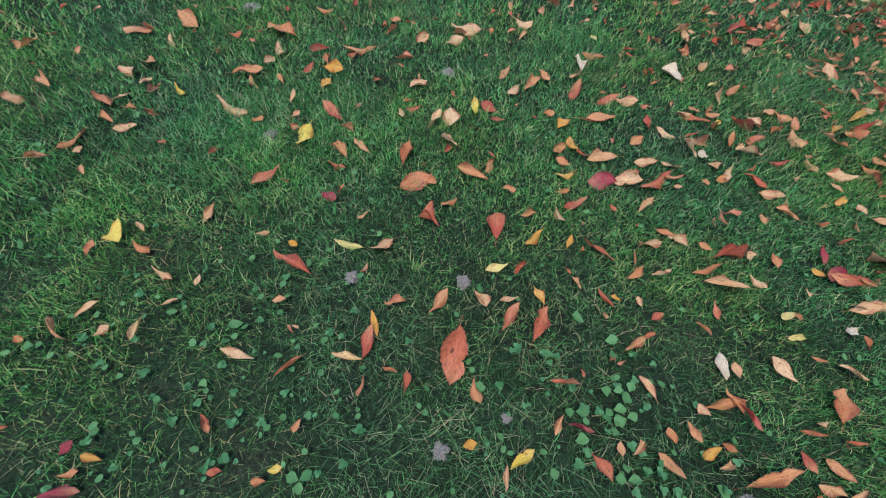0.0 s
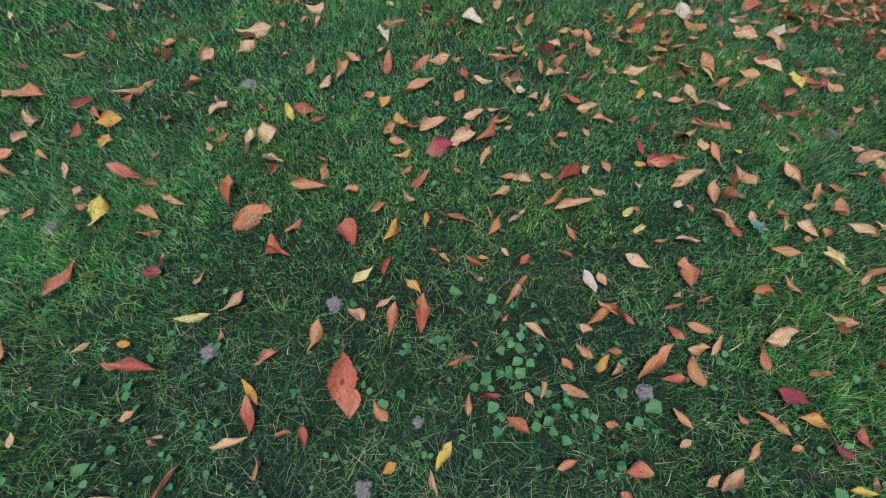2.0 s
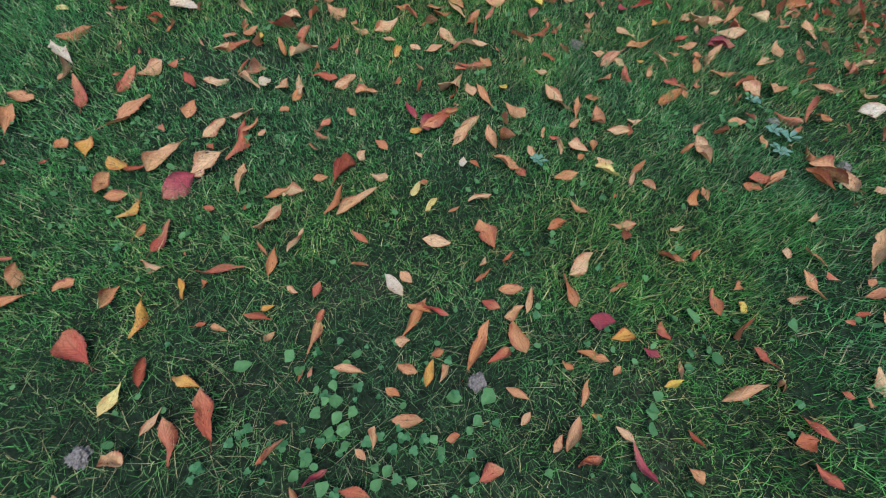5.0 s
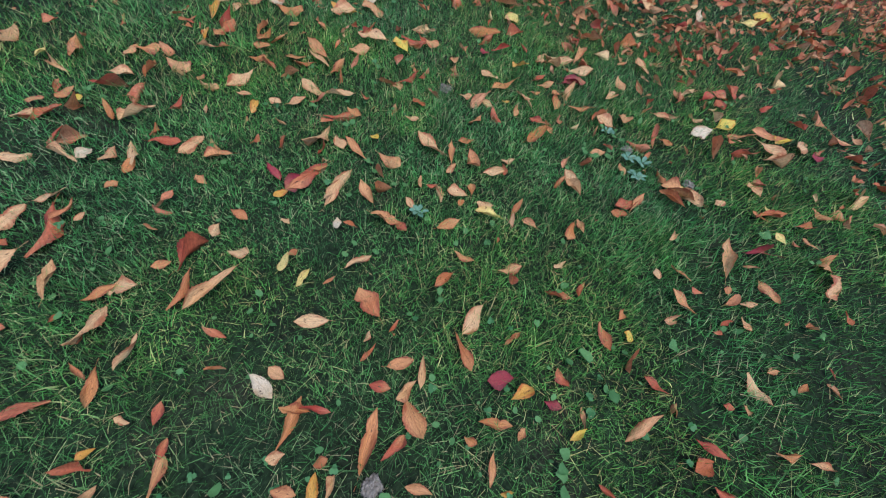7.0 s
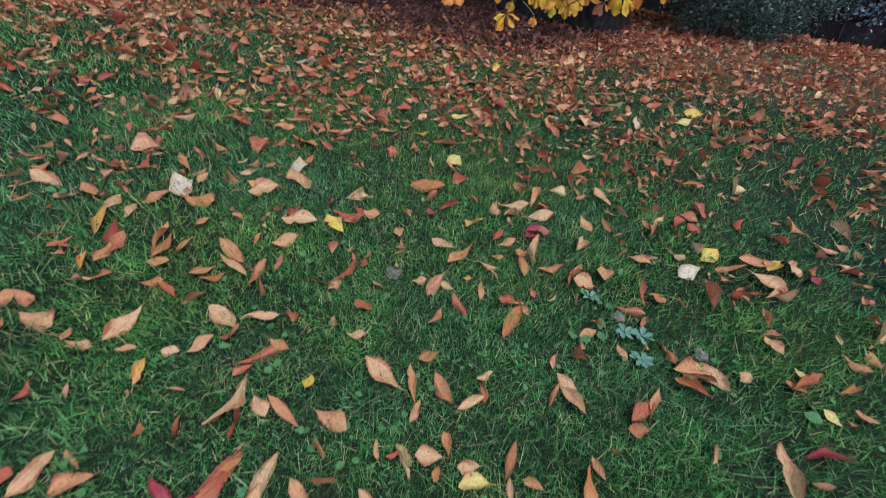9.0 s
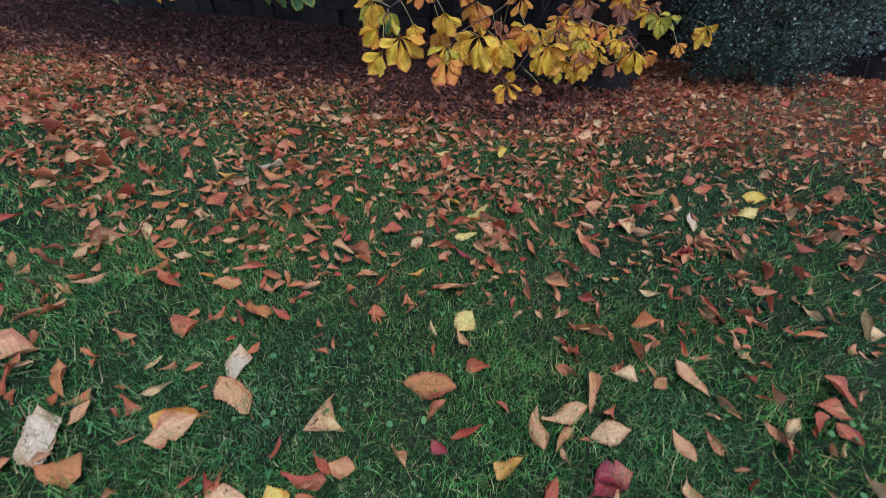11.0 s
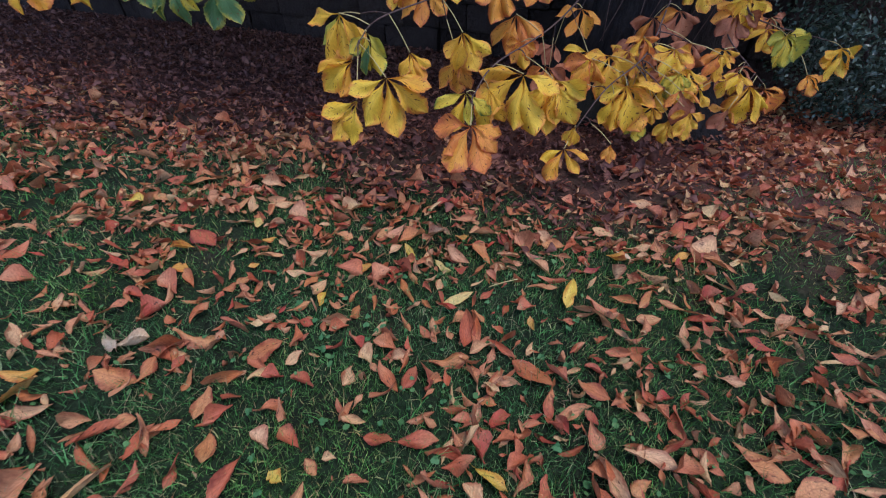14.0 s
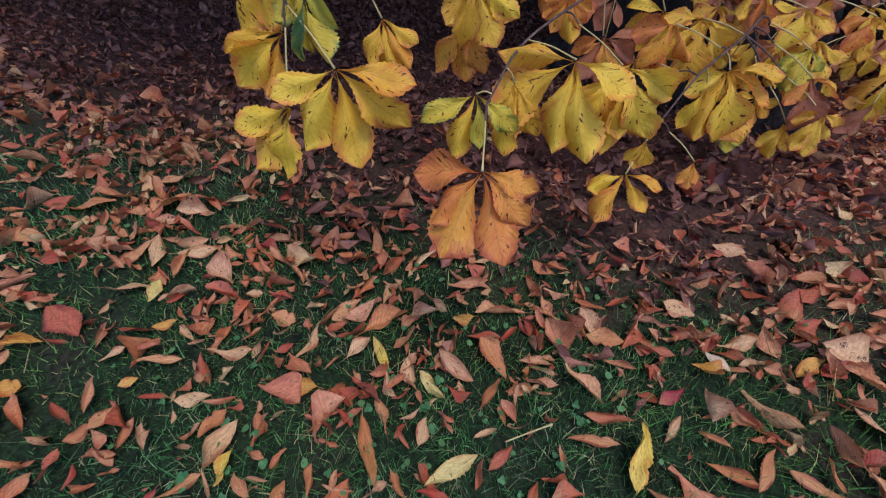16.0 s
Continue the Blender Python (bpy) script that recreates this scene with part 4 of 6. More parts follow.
fallen_leaf(4.569, 0.536, -160, 0.191, 0.057, "o")
fallen_leaf(0.929, 1.474, 5, 0.151, 0.062, "t")
fallen_leaf(2.564, 0.683, -11, 0.097, 0.047, "t")
fallen_leaf(1.223, 0.192, -126, 0.122, 0.056, "t")
fallen_leaf(4.97, 1.70, -10, 0.09, 0.055, "r")
fallen_leaf(2.231, 1.417, -103, 0.139, 0.070, "t")
fallen_leaf(0.196, 1.408, -22, 0.158, 0.048, "o")
fallen_leaf(-0.263, 0.916, -16, 0.134, 0.027, "c")
fallen_leaf(0.953, 1.104, 25, 0.158, 0.041, "t")
fallen_leaf(4.375, 2.117, -69, 0.123, 0.076, "r")
fallen_leaf(2.260, 0.654, 31, 0.142, 0.028, "t")
fallen_leaf(1.559, 0.631, -21, 0.104, 0.044, "t")
fallen_leaf(5.296, 1.613, -45, 0.103, 0.042, "o")
fallen_leaf(4.228, 1.151, -114, 0.141, 0.028, "m")
fallen_leaf(1.583, 0.195, -4, 0.128, 0.049, "t")
fallen_leaf(4.228, 1.416, -25, 0.085, 0.053, "t")
fallen_leaf(0.313, 0.892, 24, 0.094, 0.034, "c")
fallen_leaf(0.465, 1.062, 52, 0.127, 0.038, "a")
fallen_leaf(2.642, 1.132, -5, 0.177, 0.035, "r")
fallen_leaf(4.037, 1.770, -101, 0.148, 0.050, "t")
fallen_leaf(3.569, 0.464, 3, 0.169, 0.048, "t")
fallen_leaf(2.066, 0.515, -73, 0.086, 0.053, "t")
fallen_leaf(1.758, 0.907, 13, 0.136, 0.045, "t")
fallen_leaf(5.635, 1.976, -133, 0.122, 0.032, "y")
fallen_leaf(1.297, 0.610, -52, 0.101, 0.040, "t")
fallen_leaf(5.864, 1.773, -48, 0.084, 0.052, "a")
fallen_leaf(5.456, 2.149, -85, 0.121, 0.053, "a")
fallen_leaf(3.192, 0.941, 70, 0.069, 0.043, "m")
fallen_leaf(3.059, 0.280, -57, 0.127, 0.062, "o")
fallen_leaf(5.633, 1.615, -15, 0.133, 0.036, "o")
fallen_leaf(4.626, 2.647, -77, 0.156, 0.074, "o")
fallen_leaf(3.010, 0.126, -67, 0.118, 0.073, "t")
fallen_leaf(5.571, -0.629, -76, 0.172, 0.087, "y")
fallen_leaf(3.307, -0.360, -49, 0.124, 0.077, "p")
fallen_leaf(0.027, 1.091, -27, 0.105, 0.041, "r")
fallen_leaf(0.660, 1.282, 33, 0.128, 0.047, "r")
fallen_leaf(5.761, 1.360, -108, 0.162, 0.040, "t")
fallen_leaf(0.067, 1.615, -39, 0.115, 0.068, "t")
fallen_leaf(2.381, 0.639, -43, 0.078, 0.048, "o")
fallen_leaf(4.74, 1.71, -75, 0.09, 0.053, "r")
fallen_leaf(3.604, 2.144, -70, 0.143, 0.070, "o")
fallen_leaf(-0.546, 1.739, -38, 0.164, 0.051, "r")
fallen_leaf(2.155, 1.175, -37, 0.169, 0.040, "r")
fallen_leaf(3.495, -0.480, -38, 0.133, 0.076, "y")
fallen_leaf(5.626, 2.050, -22, 0.104, 0.047, "t")
fallen_leaf(1.901, 0.462, -34, 0.098, 0.043, "o")
fallen_leaf(1.119, 0.270, 20, 0.167, 0.033, "o")
fallen_leaf(2.067, 1.701, -1, 0.157, 0.065, "t")
fallen_leaf(2.662, 2.207, -25, 0.140, 0.087, "o")
fallen_leaf(2.960, 1.030, 36, 0.082, 0.051, "o")
fallen_leaf(5.959, 1.304, -82, 0.122, 0.058, "o")
fallen_leaf(4.731, 2.814, -109, 0.210, 0.042, "p")
fallen_leaf(2.724, -0.314, -78, 0.116, 0.067, "c")
fallen_leaf(2.678, 1.472, -34, 0.117, 0.063, "t")
fallen_leaf(5.899, 0.826, -138, 0.194, 0.050, "t")
fallen_leaf(4.462, 2.053, 8, 0.189, 0.038, "r")
fallen_leaf(4.164, 3.126, -43, 0.183, 0.078, "o")
fallen_leaf(3.018, 0.407, 16, 0.138, 0.045, "o")
fallen_leaf(4.450, 2.901, -4, 0.180, 0.068, "a")
fallen_leaf(-0.401, 1.150, -18, 0.071, 0.044, "m")
fallen_leaf(3.294, 0.169, -12, 0.156, 0.052, "t")
fallen_leaf(0.817, 2.530, -86, 0.186, 0.055, "p")
fallen_leaf(1.463, 0.164, -131, 0.135, 0.039, "o")
fallen_leaf(3.932, 2.361, -48, 0.168, 0.059, "t")
fallen_leaf(3.034, 1.215, -78, 0.089, 0.055, "t")
fallen_leaf(5.035, -0.133, -178, 0.169, 0.059, "p")
fallen_leaf(6.205, 1.056, -92, 0.117, 0.073, "t")
fallen_leaf(3.119, 0.042, 2, 0.115, 0.072, "t")
fallen_leaf(2.558, -1.004, -22, 0.210, 0.064, "t")
fallen_leaf(-1.870, 2.298, 10, 0.156, 0.096, "o")
fallen_leaf(2.482, -0.126, -33, 0.158, 0.051, "r")
fallen_leaf(2.284, 1.285, -68, 0.160, 0.041, "t")
fallen_leaf(1.964, 1.976, -86, 0.136, 0.081, "o")
fallen_leaf(2.422, 1.895, 29, 0.190, 0.051, "o")
fallen_leaf(6.285, 0.607, -33, 0.133, 0.082, "r")
fallen_leaf(0.767, 2.234, 67, 0.181, 0.060, "r")
fallen_leaf(2.534, 1.183, -88, 0.112, 0.048, "o")
fallen_leaf(5.039, 0.572, -99, 0.117, 0.073, "o")
fallen_leaf(0.106, 0.718, 61, 0.112, 0.038, "t")
fallen_leaf(0.364, 0.691, 62, 0.121, 0.035, "r")
fallen_leaf(1.046, 0.466, 14, 0.141, 0.028, "o")
fallen_leaf(2.346, 2.079, 21, 0.151, 0.069, "r")
fallen_leaf(3.548, -0.788, -39, 0.134, 0.071, "y")
fallen_leaf(4.65, 2.30, 25, 0.12, 0.061, "o")
fallen_leaf(5.584, 2.212, -1, 0.124, 0.041, "t")
fallen_leaf(6.119, 0.877, -56, 0.183, 0.047, "t")
fallen_leaf(2.733, -0.384, -136, 0.150, 0.061, "t")
fallen_leaf(3.058, 0.165, -17, 0.170, 0.040, "o")
fallen_leaf(2.707, -0.994, -27, 0.210, 0.059, "o")
fallen_leaf(1.841, 0.809, -112, 0.108, 0.037, "t")
fallen_leaf(3.583, -0.896, -30, 0.204, 0.065, "t")
fallen_leaf(5.14, 1.08, -103, 0.12, 0.047, "o")
fallen_leaf(2.176, 3.131, 28, 0.160, 0.099, "r")
fallen_leaf(5.948, 0.515, -127, 0.154, 0.065, "t")
fallen_leaf(1.077, 1.138, -48, 0.091, 0.056, "t")
fallen_leaf(1.627, 3.071, -100, 0.210, 0.076, "t")
fallen_leaf(1.455, 0.035, -53, 0.079, 0.049, "m")
fallen_leaf(3.899, -0.473, -152, 0.136, 0.084, "r")
fallen_leaf(5.019, 0.465, -60, 0.123, 0.069, "o")
fallen_leaf(3.995, 1.329, -35, 0.107, 0.030, "a")
fallen_leaf(2.498, 0.971, -98, 0.080, 0.049, "o")
fallen_leaf(5.708, 2.979, 39, 0.174, 0.049, "t")
fallen_leaf(2.457, 1.827, -5, 0.115, 0.072, "o")
fallen_leaf(2.423, 0.118, -133, 0.146, 0.039, "t")
fallen_leaf(5.768, 2.827, -43, 0.132, 0.057, "t")
fallen_leaf(2.461, 1.569, -106, 0.186, 0.037, "t")
fallen_leaf(0.485, 3.005, -45, 0.148, 0.092, "t")
fallen_leaf(1.646, 2.675, 50, 0.210, 0.064, "t")
fallen_leaf(2.978, 2.346, -120, 0.210, 0.047, "o")
fallen_leaf(5.46, 1.76, 7, 0.08, 0.034, "t")
fallen_leaf(0.801, 0.642, 36, 0.120, 0.028, "o")
fallen_leaf(1.276, 1.085, 8, 0.137, 0.037, "r")
fallen_leaf(2.013, 0.990, -106, 0.150, 0.030, "t")
fallen_leaf(2.163, 0.036, 2, 0.125, 0.046, "o")
fallen_leaf(-0.643, 2.134, -2, 0.118, 0.073, "a")
fallen_leaf(-0.429, 1.433, -45, 0.110, 0.044, "t")
fallen_leaf(-1.067, 1.987, 20, 0.167, 0.052, "o")
fallen_leaf(5.822, 1.103, -41, 0.116, 0.038, "m")
fallen_leaf(3.907, 1.545, -86, 0.098, 0.043, "o")
fallen_leaf(4.65, 1.97, -108, 0.10, 0.050, "r")
fallen_leaf(-1.597, 1.317, 98, 0.210, 0.042, "o")
fallen_leaf(6.12, 3.31, -27, 0.15, 0.061, "t")
fallen_leaf(2.723, 0.816, -55, 0.064, 0.040, "t")
fallen_leaf(5.682, 3.040, -9, 0.151, 0.055, "o")
fallen_leaf(5.689, 1.276, -73, 0.154, 0.033, "r")
fallen_leaf(5.577, 0.865, -66, 0.110, 0.062, "t")
fallen_leaf(0.398, 2.154, 67, 0.176, 0.049, "t")
fallen_leaf(-1.990, 1.684, -35, 0.210, 0.053, "t")
fallen_leaf(5.463, 1.888, -138, 0.127, 0.025, "t")
fallen_leaf(5.512, 3.624, -68, 0.112, 0.070, "y")
fallen_leaf(1.163, 1.006, 24, 0.145, 0.029, "o")
fallen_leaf(-1.623, 1.988, -54, 0.210, 0.049, "t")
fallen_leaf(-0.147, 2.079, 42, 0.115, 0.069, "t")
fallen_leaf(5.700, 0.715, -103, 0.192, 0.040, "o")
fallen_leaf(3.171, 0.569, -14, 0.126, 0.034, "r")
fallen_leaf(0.961, 0.945, 35, 0.114, 0.030, "t")
fallen_leaf(0.017, 2.657, 45, 0.146, 0.073, "t")
fallen_leaf(0.181, 1.940, -85, 0.132, 0.038, "y")
fallen_leaf(1.055, 2.173, -14, 0.130, 0.069, "t")
fallen_leaf(2.439, -0.573, -171, 0.202, 0.042, "t")
fallen_leaf(2.566, -0.697, -47, 0.132, 0.048, "m")
fallen_leaf(1.415, 0.832, 23, 0.086, 0.031, "c")
fallen_leaf(4.54, 2.18, 37, 0.11, 0.053, "o")
fallen_leaf(0.342, 2.329, 71, 0.210, 0.043, "t")
fallen_leaf(2.469, 1.455, 12, 0.149, 0.038, "o")
fallen_leaf(5.588, 3.517, 85, 0.128, 0.079, "o")
fallen_leaf(1.642, 1.373, -43, 0.100, 0.062, "o")
fallen_leaf(4.90, 1.91, 3, 0.08, 0.050, "t")
fallen_leaf(0.855, 0.941, 40, 0.106, 0.029, "o")
fallen_leaf(3.791, -0.406, -88, 0.123, 0.076, "r")
fallen_leaf(1.416, 2.058, -45, 0.178, 0.050, "o")
fallen_leaf(6.114, 0.491, -115, 0.163, 0.054, "o")
fallen_leaf(-0.111, 0.535, 83, 0.114, 0.038, "r")
fallen_leaf(5.255, 1.696, -36, 0.087, 0.028, "o")
fallen_leaf(0.702, 1.723, -74, 0.112, 0.055, "a")
fallen_leaf(2.107, 1.401, -25, 0.096, 0.060, "t")
fallen_leaf(6.471, 0.568, -34, 0.152, 0.059, "r")
fallen_leaf(4.75, 2.72, -56, 0.12, 0.043, "p")
fallen_leaf(1.577, 1.571, -57, 0.127, 0.055, "r")
fallen_leaf(0.631, 1.468, 10, 0.091, 0.054, "a")
fallen_leaf(3.086, 0.424, -11, 0.090, 0.050, "o")
fallen_leaf(3.140, 0.516, -51, 0.097, 0.043, "t")
fallen_leaf(2.383, 1.650, -29, 0.104, 0.062, "o")
fallen_leaf(7.17, -0.11, -54, 0.11, 0.079, "p")
fallen_leaf(4.908, -0.200, -166, 0.126, 0.078, "t")
fallen_leaf(5.561, -0.293, -60, 0.153, 0.073, "r")
fallen_leaf(6.640, 0.829, -86, 0.135, 0.059, "t")
fallen_leaf(5.634, 2.335, -78, 0.086, 0.053, "o")
fallen_leaf(5.473, 2.417, -65, 0.132, 0.039, "t")
fallen_leaf(2.546, 1.131, -3, 0.089, 0.044, "o")
fallen_leaf(0.501, 2.252, 62, 0.157, 0.053, "t")
fallen_leaf(0.985, 1.331, 50, 0.141, 0.034, "t")
fallen_leaf(4.154, 0.637, -102, 0.126, 0.040, "o")
fallen_leaf(2.468, 1.950, 32, 0.193, 0.039, "o")
fallen_leaf(1.669, 0.350, -16, 0.102, 0.031, "o")
fallen_leaf(4.161, 2.610, 32, 0.154, 0.051, "o")
fallen_leaf(2.562, 2.792, -88, 0.179, 0.061, "t")
fallen_leaf(0.399, 0.905, 66, 0.092, 0.025, "r")
fallen_leaf(5.541, 2.910, -56, 0.146, 0.048, "t")
fallen_leaf(2.274, 0.445, -34, 0.115, 0.028, "t")
fallen_leaf(-0.341, 1.497, -46, 0.148, 0.030, "t")
fallen_leaf(3.980, 1.617, -98, 0.107, 0.036, "o")
fallen_leaf(6.094, 1.359, -105, 0.105, 0.045, "o")
fallen_leaf(5.557, 2.811, 35, 0.110, 0.039, "c")
fallen_leaf(2.580, 2.524, 73, 0.149, 0.064, "o")
fallen_leaf(2.082, 0.391, -64, 0.072, 0.045, "t")
fallen_leaf(0.251, 0.737, -72, 0.092, 0.033, "t")
fallen_leaf(2.148, 0.274, -3, 0.126, 0.030, "o")
fallen_leaf(0.948, 2.167, 33, 0.154, 0.051, "r")
fallen_leaf(5.42, 2.74, -73, 0.11, 0.057, "r")
fallen_leaf(2.436, 2.265, 37, 0.206, 0.041, "a")
fallen_leaf(2.471, 0.136, -122, 0.106, 0.043, "t")
fallen_leaf(5.199, 2.192, 17, 0.090, 0.031, "y")
fallen_leaf(1.185, 1.635, -28, 0.099, 0.061, "t")
fallen_leaf(-1.663, 1.623, -34, 0.202, 0.040, "o")
fallen_leaf(4.389, 0.792, -140, 0.147, 0.030, "o")
fallen_leaf(5.290, 0.152, -99, 0.128, 0.064, "o")
fallen_leaf(5.694, -0.227, -56, 0.128, 0.080, "r")
fallen_leaf(3.816, -0.873, -152, 0.128, 0.080, "r")
fallen_leaf(1.707, 1.150, -109, 0.100, 0.029, "m")
fallen_leaf(1.336, 0.310, -44, 0.081, 0.036, "o")
fallen_leaf(0.929, 2.662, 5, 0.159, 0.060, "o")
fallen_leaf(2.763, 0.428, -70, 0.077, 0.047, "r")
fallen_leaf(2.376, 1.594, -37, 0.095, 0.059, "o")
fallen_leaf(2.292, 2.069, 33, 0.154, 0.049, "o")
fallen_leaf(5.278, -0.070, -177, 0.210, 0.042, "o")
fallen_leaf(2.128, 0.974, 16, 0.059, 0.036, "y")
fallen_leaf(1.800, 0.338, -79, 0.081, 0.037, "o")
fallen_leaf(4.97, 1.42, -77, 0.07, 0.037, "o")
fallen_leaf(0.256, 1.941, -20, 0.099, 0.061, "r")
fallen_leaf(3.526, -0.972, -44, 0.123, 0.050, "m")
fallen_leaf(1.861, 2.031, 45, 0.196, 0.039, "o")
fallen_leaf(1.851, 0.173, -46, 0.093, 0.039, "o")
strewn_leaf(1.623, 1.796, -1, 0.153, 0.045, "t")
strewn_leaf(2.116, 0.477, 30, 0.088, 0.030, "o")
strewn_leaf(3.293, -0.131, -103, 0.118, 0.053, "t")
strewn_leaf(3.47, 0.15, -137, 0.11, 0.049, "t")
strewn_leaf(0.659, 1.881, 58, 0.101, 0.058, "a")
strewn_leaf(6.014, 0.950, -129, 0.087, 0.040, "p")
strewn_leaf(1.192, -0.261, -117, 0.116, 0.027, "m")
strewn_leaf(2.247, 1.707, -107, 0.137, 0.043, "r")
strewn_leaf(1.401, 0.736, 12, 0.085, 0.020, "c")
strewn_leaf(2.777, 0.549, 12, 0.114, 0.026, "t")
strewn_leaf(1.976, 2.192, -30, 0.113, 0.070, "o")
strewn_leaf(4.069, 1.555, -123, 0.121, 0.025, "o")
strewn_leaf(1.784, 0.607, -106, 0.068, 0.030, "r")
strewn_leaf(5.608, 1.312, -77, 0.136, 0.027, "o")
strewn_leaf(3.733, 2.127, -52, 0.167, 0.033, "r")
strewn_leaf(5.03, 1.22, -161, 0.09, 0.036, "r")
strewn_leaf(-1.696, 1.892, -25, 0.149, 0.053, "t")
strewn_leaf(0.470, 0.795, -65, 0.087, 0.027, "a")
strewn_leaf(4.292, 1.070, -122, 0.101, 0.028, "o")
strewn_leaf(4.139, 2.027, -108, 0.152, 0.030, "o")
strewn_leaf(5.470, 1.541, -28, 0.090, 0.029, "r")
strewn_leaf(1.998, 1.064, -118, 0.084, 0.042, "t")
strewn_leaf(4.216, 1.684, 18, 0.104, 0.031, "o")
strewn_leaf(4.86, 0.94, -43, 0.09, 0.044, "o")
strewn_leaf(4.032, 1.447, -25, 0.096, 0.027, "o")
strewn_leaf(2.857, -0.746, -46, 0.193, 0.039, "o")
strewn_leaf(2.556, 2.338, 24, 0.126, 0.059, "t")
strewn_leaf(4.142, 0.931, -122, 0.070, 0.044, "o")
strewn_leaf(1.652, 0.799, 39, 0.051, 0.032, "p")
strewn_leaf(1.054, 1.643, 10, 0.120, 0.042, "t")
strewn_leaf(0.590, 2.356, -57, 0.115, 0.062, "o")
strewn_leaf(4.68, 2.58, 19, 0.12, 0.047, "o")
strewn_leaf(2.362, 0.926, -63, 0.069, 0.038, "t")
strewn_leaf(1.768, 2.416, 46, 0.163, 0.051, "o")
strewn_leaf(2.173, 0.605, -3, 0.082, 0.024, "o")
strewn_leaf(1.461, 1.612, 57, 0.165, 0.033, "t")
strewn_leaf(0.392, 0.243, 40, 0.087, 0.028, "y")
strewn_leaf(-1.002, 2.262, -71, 0.133, 0.051, "t")
strewn_leaf(0.273, 1.465, 66, 0.094, 0.039, "t")
strewn_leaf(5.816, -0.472, -91, 0.098, 0.056, "p")
strewn_leaf(5.276, 2.308, -3, 0.092, 0.042, "o")
strewn_leaf(5.168, 0.324, -35, 0.146, 0.042, "t")
strewn_leaf(-0.200, 1.799, -70, 0.149, 0.031, "t")
strewn_leaf(1.620, 1.492, 0, 0.122, 0.041, "t")
strewn_leaf(0.617, 1.651, 57, 0.118, 0.037, "o")
strewn_leaf(1.124, 0.584, -92, 0.058, 0.033, "t")
strewn_leaf(5.186, 2.037, 6, 0.092, 0.033, "o")
strewn_leaf(-1.437, 1.437, 37, 0.096, 0.059, "t")
strewn_leaf(1.362, 1.727, 22, 0.071, 0.044, "p")
strewn_leaf(5.013, 0.010, -84, 0.128, 0.053, "o")
strewn_leaf(-0.239, 1.075, 55, 0.072, 0.028, "o")
strewn_leaf(5.700, 0.868, -25, 0.149, 0.032, "o")
strewn_leaf(1.362, 0.975, -68, 0.081, 0.038, "t")
strewn_leaf(-0.043, 0.684, 20, 0.080, 0.033, "o")
strewn_leaf(4.54, 1.94, -95, 0.05, 0.037, "y")
strewn_leaf(0.101, 1.216, 33, 0.083, 0.031, "o")
strewn_leaf(0.828, 0.271, -48, 0.085, 0.038, "t")
strewn_leaf(5.329, 1.538, -135, 0.087, 0.025, "o")
strewn_leaf(-1.345, 1.766, -43, 0.125, 0.025, "y")
strewn_leaf(4.171, 1.074, -6, 0.090, 0.026, "o")
strewn_leaf(1.044, 1.809, 35, 0.096, 0.052, "o")
strewn_leaf(1.897, 0.636, -110, 0.068, 0.026, "t")
strewn_leaf(5.032, 2.353, -70, 0.080, 0.050, "t")
strewn_leaf(-0.188, 2.587, 72, 0.129, 0.053, "t")
strewn_leaf(5.655, 0.961, -93, 0.128, 0.033, "o")
strewn_leaf(1.764, 2.092, -49, 0.102, 0.063, "t")
strewn_leaf(5.60, 0.44, -88, 0.13, 0.044, "r")
strewn_leaf(-0.884, 2.835, 15, 0.112, 0.069, "o")
strewn_leaf(1.345, 0.244, 26, 0.102, 0.024, "t")
strewn_leaf(0.303, 1.841, 20, 0.096, 0.047, "r")
strewn_leaf(6.101, 0.671, -41, 0.134, 0.041, "a")
strewn_leaf(10.30, -2.62, 20, 0.14, 0.080, "p")
strewn_leaf(1.453, -0.041, -33, 0.085, 0.039, "a")
strewn_leaf(4.042, 3.036, -5, 0.114, 0.061, "o")
strewn_leaf(4.747, 0.502, -136, 0.130, 0.035, "t")
strewn_leaf(1.907, 2.222, 35, 0.141, 0.047, "o")
strewn_leaf(5.319, 1.768, -126, 0.075, 0.024, "o")
strewn_leaf(3.433, -0.568, -73, 0.145, 0.044, "o")
strewn_leaf(1.075, 0.474, -62, 0.084, 0.025, "o")
strewn_leaf(-0.798, 0.045, 16, 0.086, 0.029, "m")
strewn_leaf(1.279, 0.260, -26, 0.080, 0.030, "t")
strewn_leaf(0.576, 0.342, -15, 0.077, 0.021, "m")
strewn_leaf(1.315, 1.782, -84, 0.151, 0.033, "t")
strewn_leaf(4.139, 2.372, -106, 0.153, 0.031, "t")
strewn_leaf(1.035, 1.176, -21, 0.094, 0.031, "o")
strewn_leaf(2.649, -0.304, -107, 0.139, 0.034, "o")
strewn_leaf(2.346, 1.840, -63, 0.089, 0.055, "o")
strewn_leaf(5.197, 1.812, -132, 0.100, 0.020, "o")
strewn_leaf(2.099, -0.438, -117, 0.116, 0.041, "o")
strewn_leaf(5.364, 2.590, -59, 0.139, 0.029, "o")
strewn_leaf(5.407, 1.443, -8, 0.104, 0.022, "o")
strewn_leaf(-2.038, 1.536, 146, 0.103, 0.064, "t")
strewn_leaf(-0.892, 0.709, -26, 0.127, 0.025, "t")
strewn_leaf(1.410, 1.675, 23, 0.090, 0.051, "t")
strewn_leaf(1.222, 1.904, -46, 0.115, 0.043, "t")
strewn_leaf(2.902, 2.151, 2, 0.092, 0.055, "t")
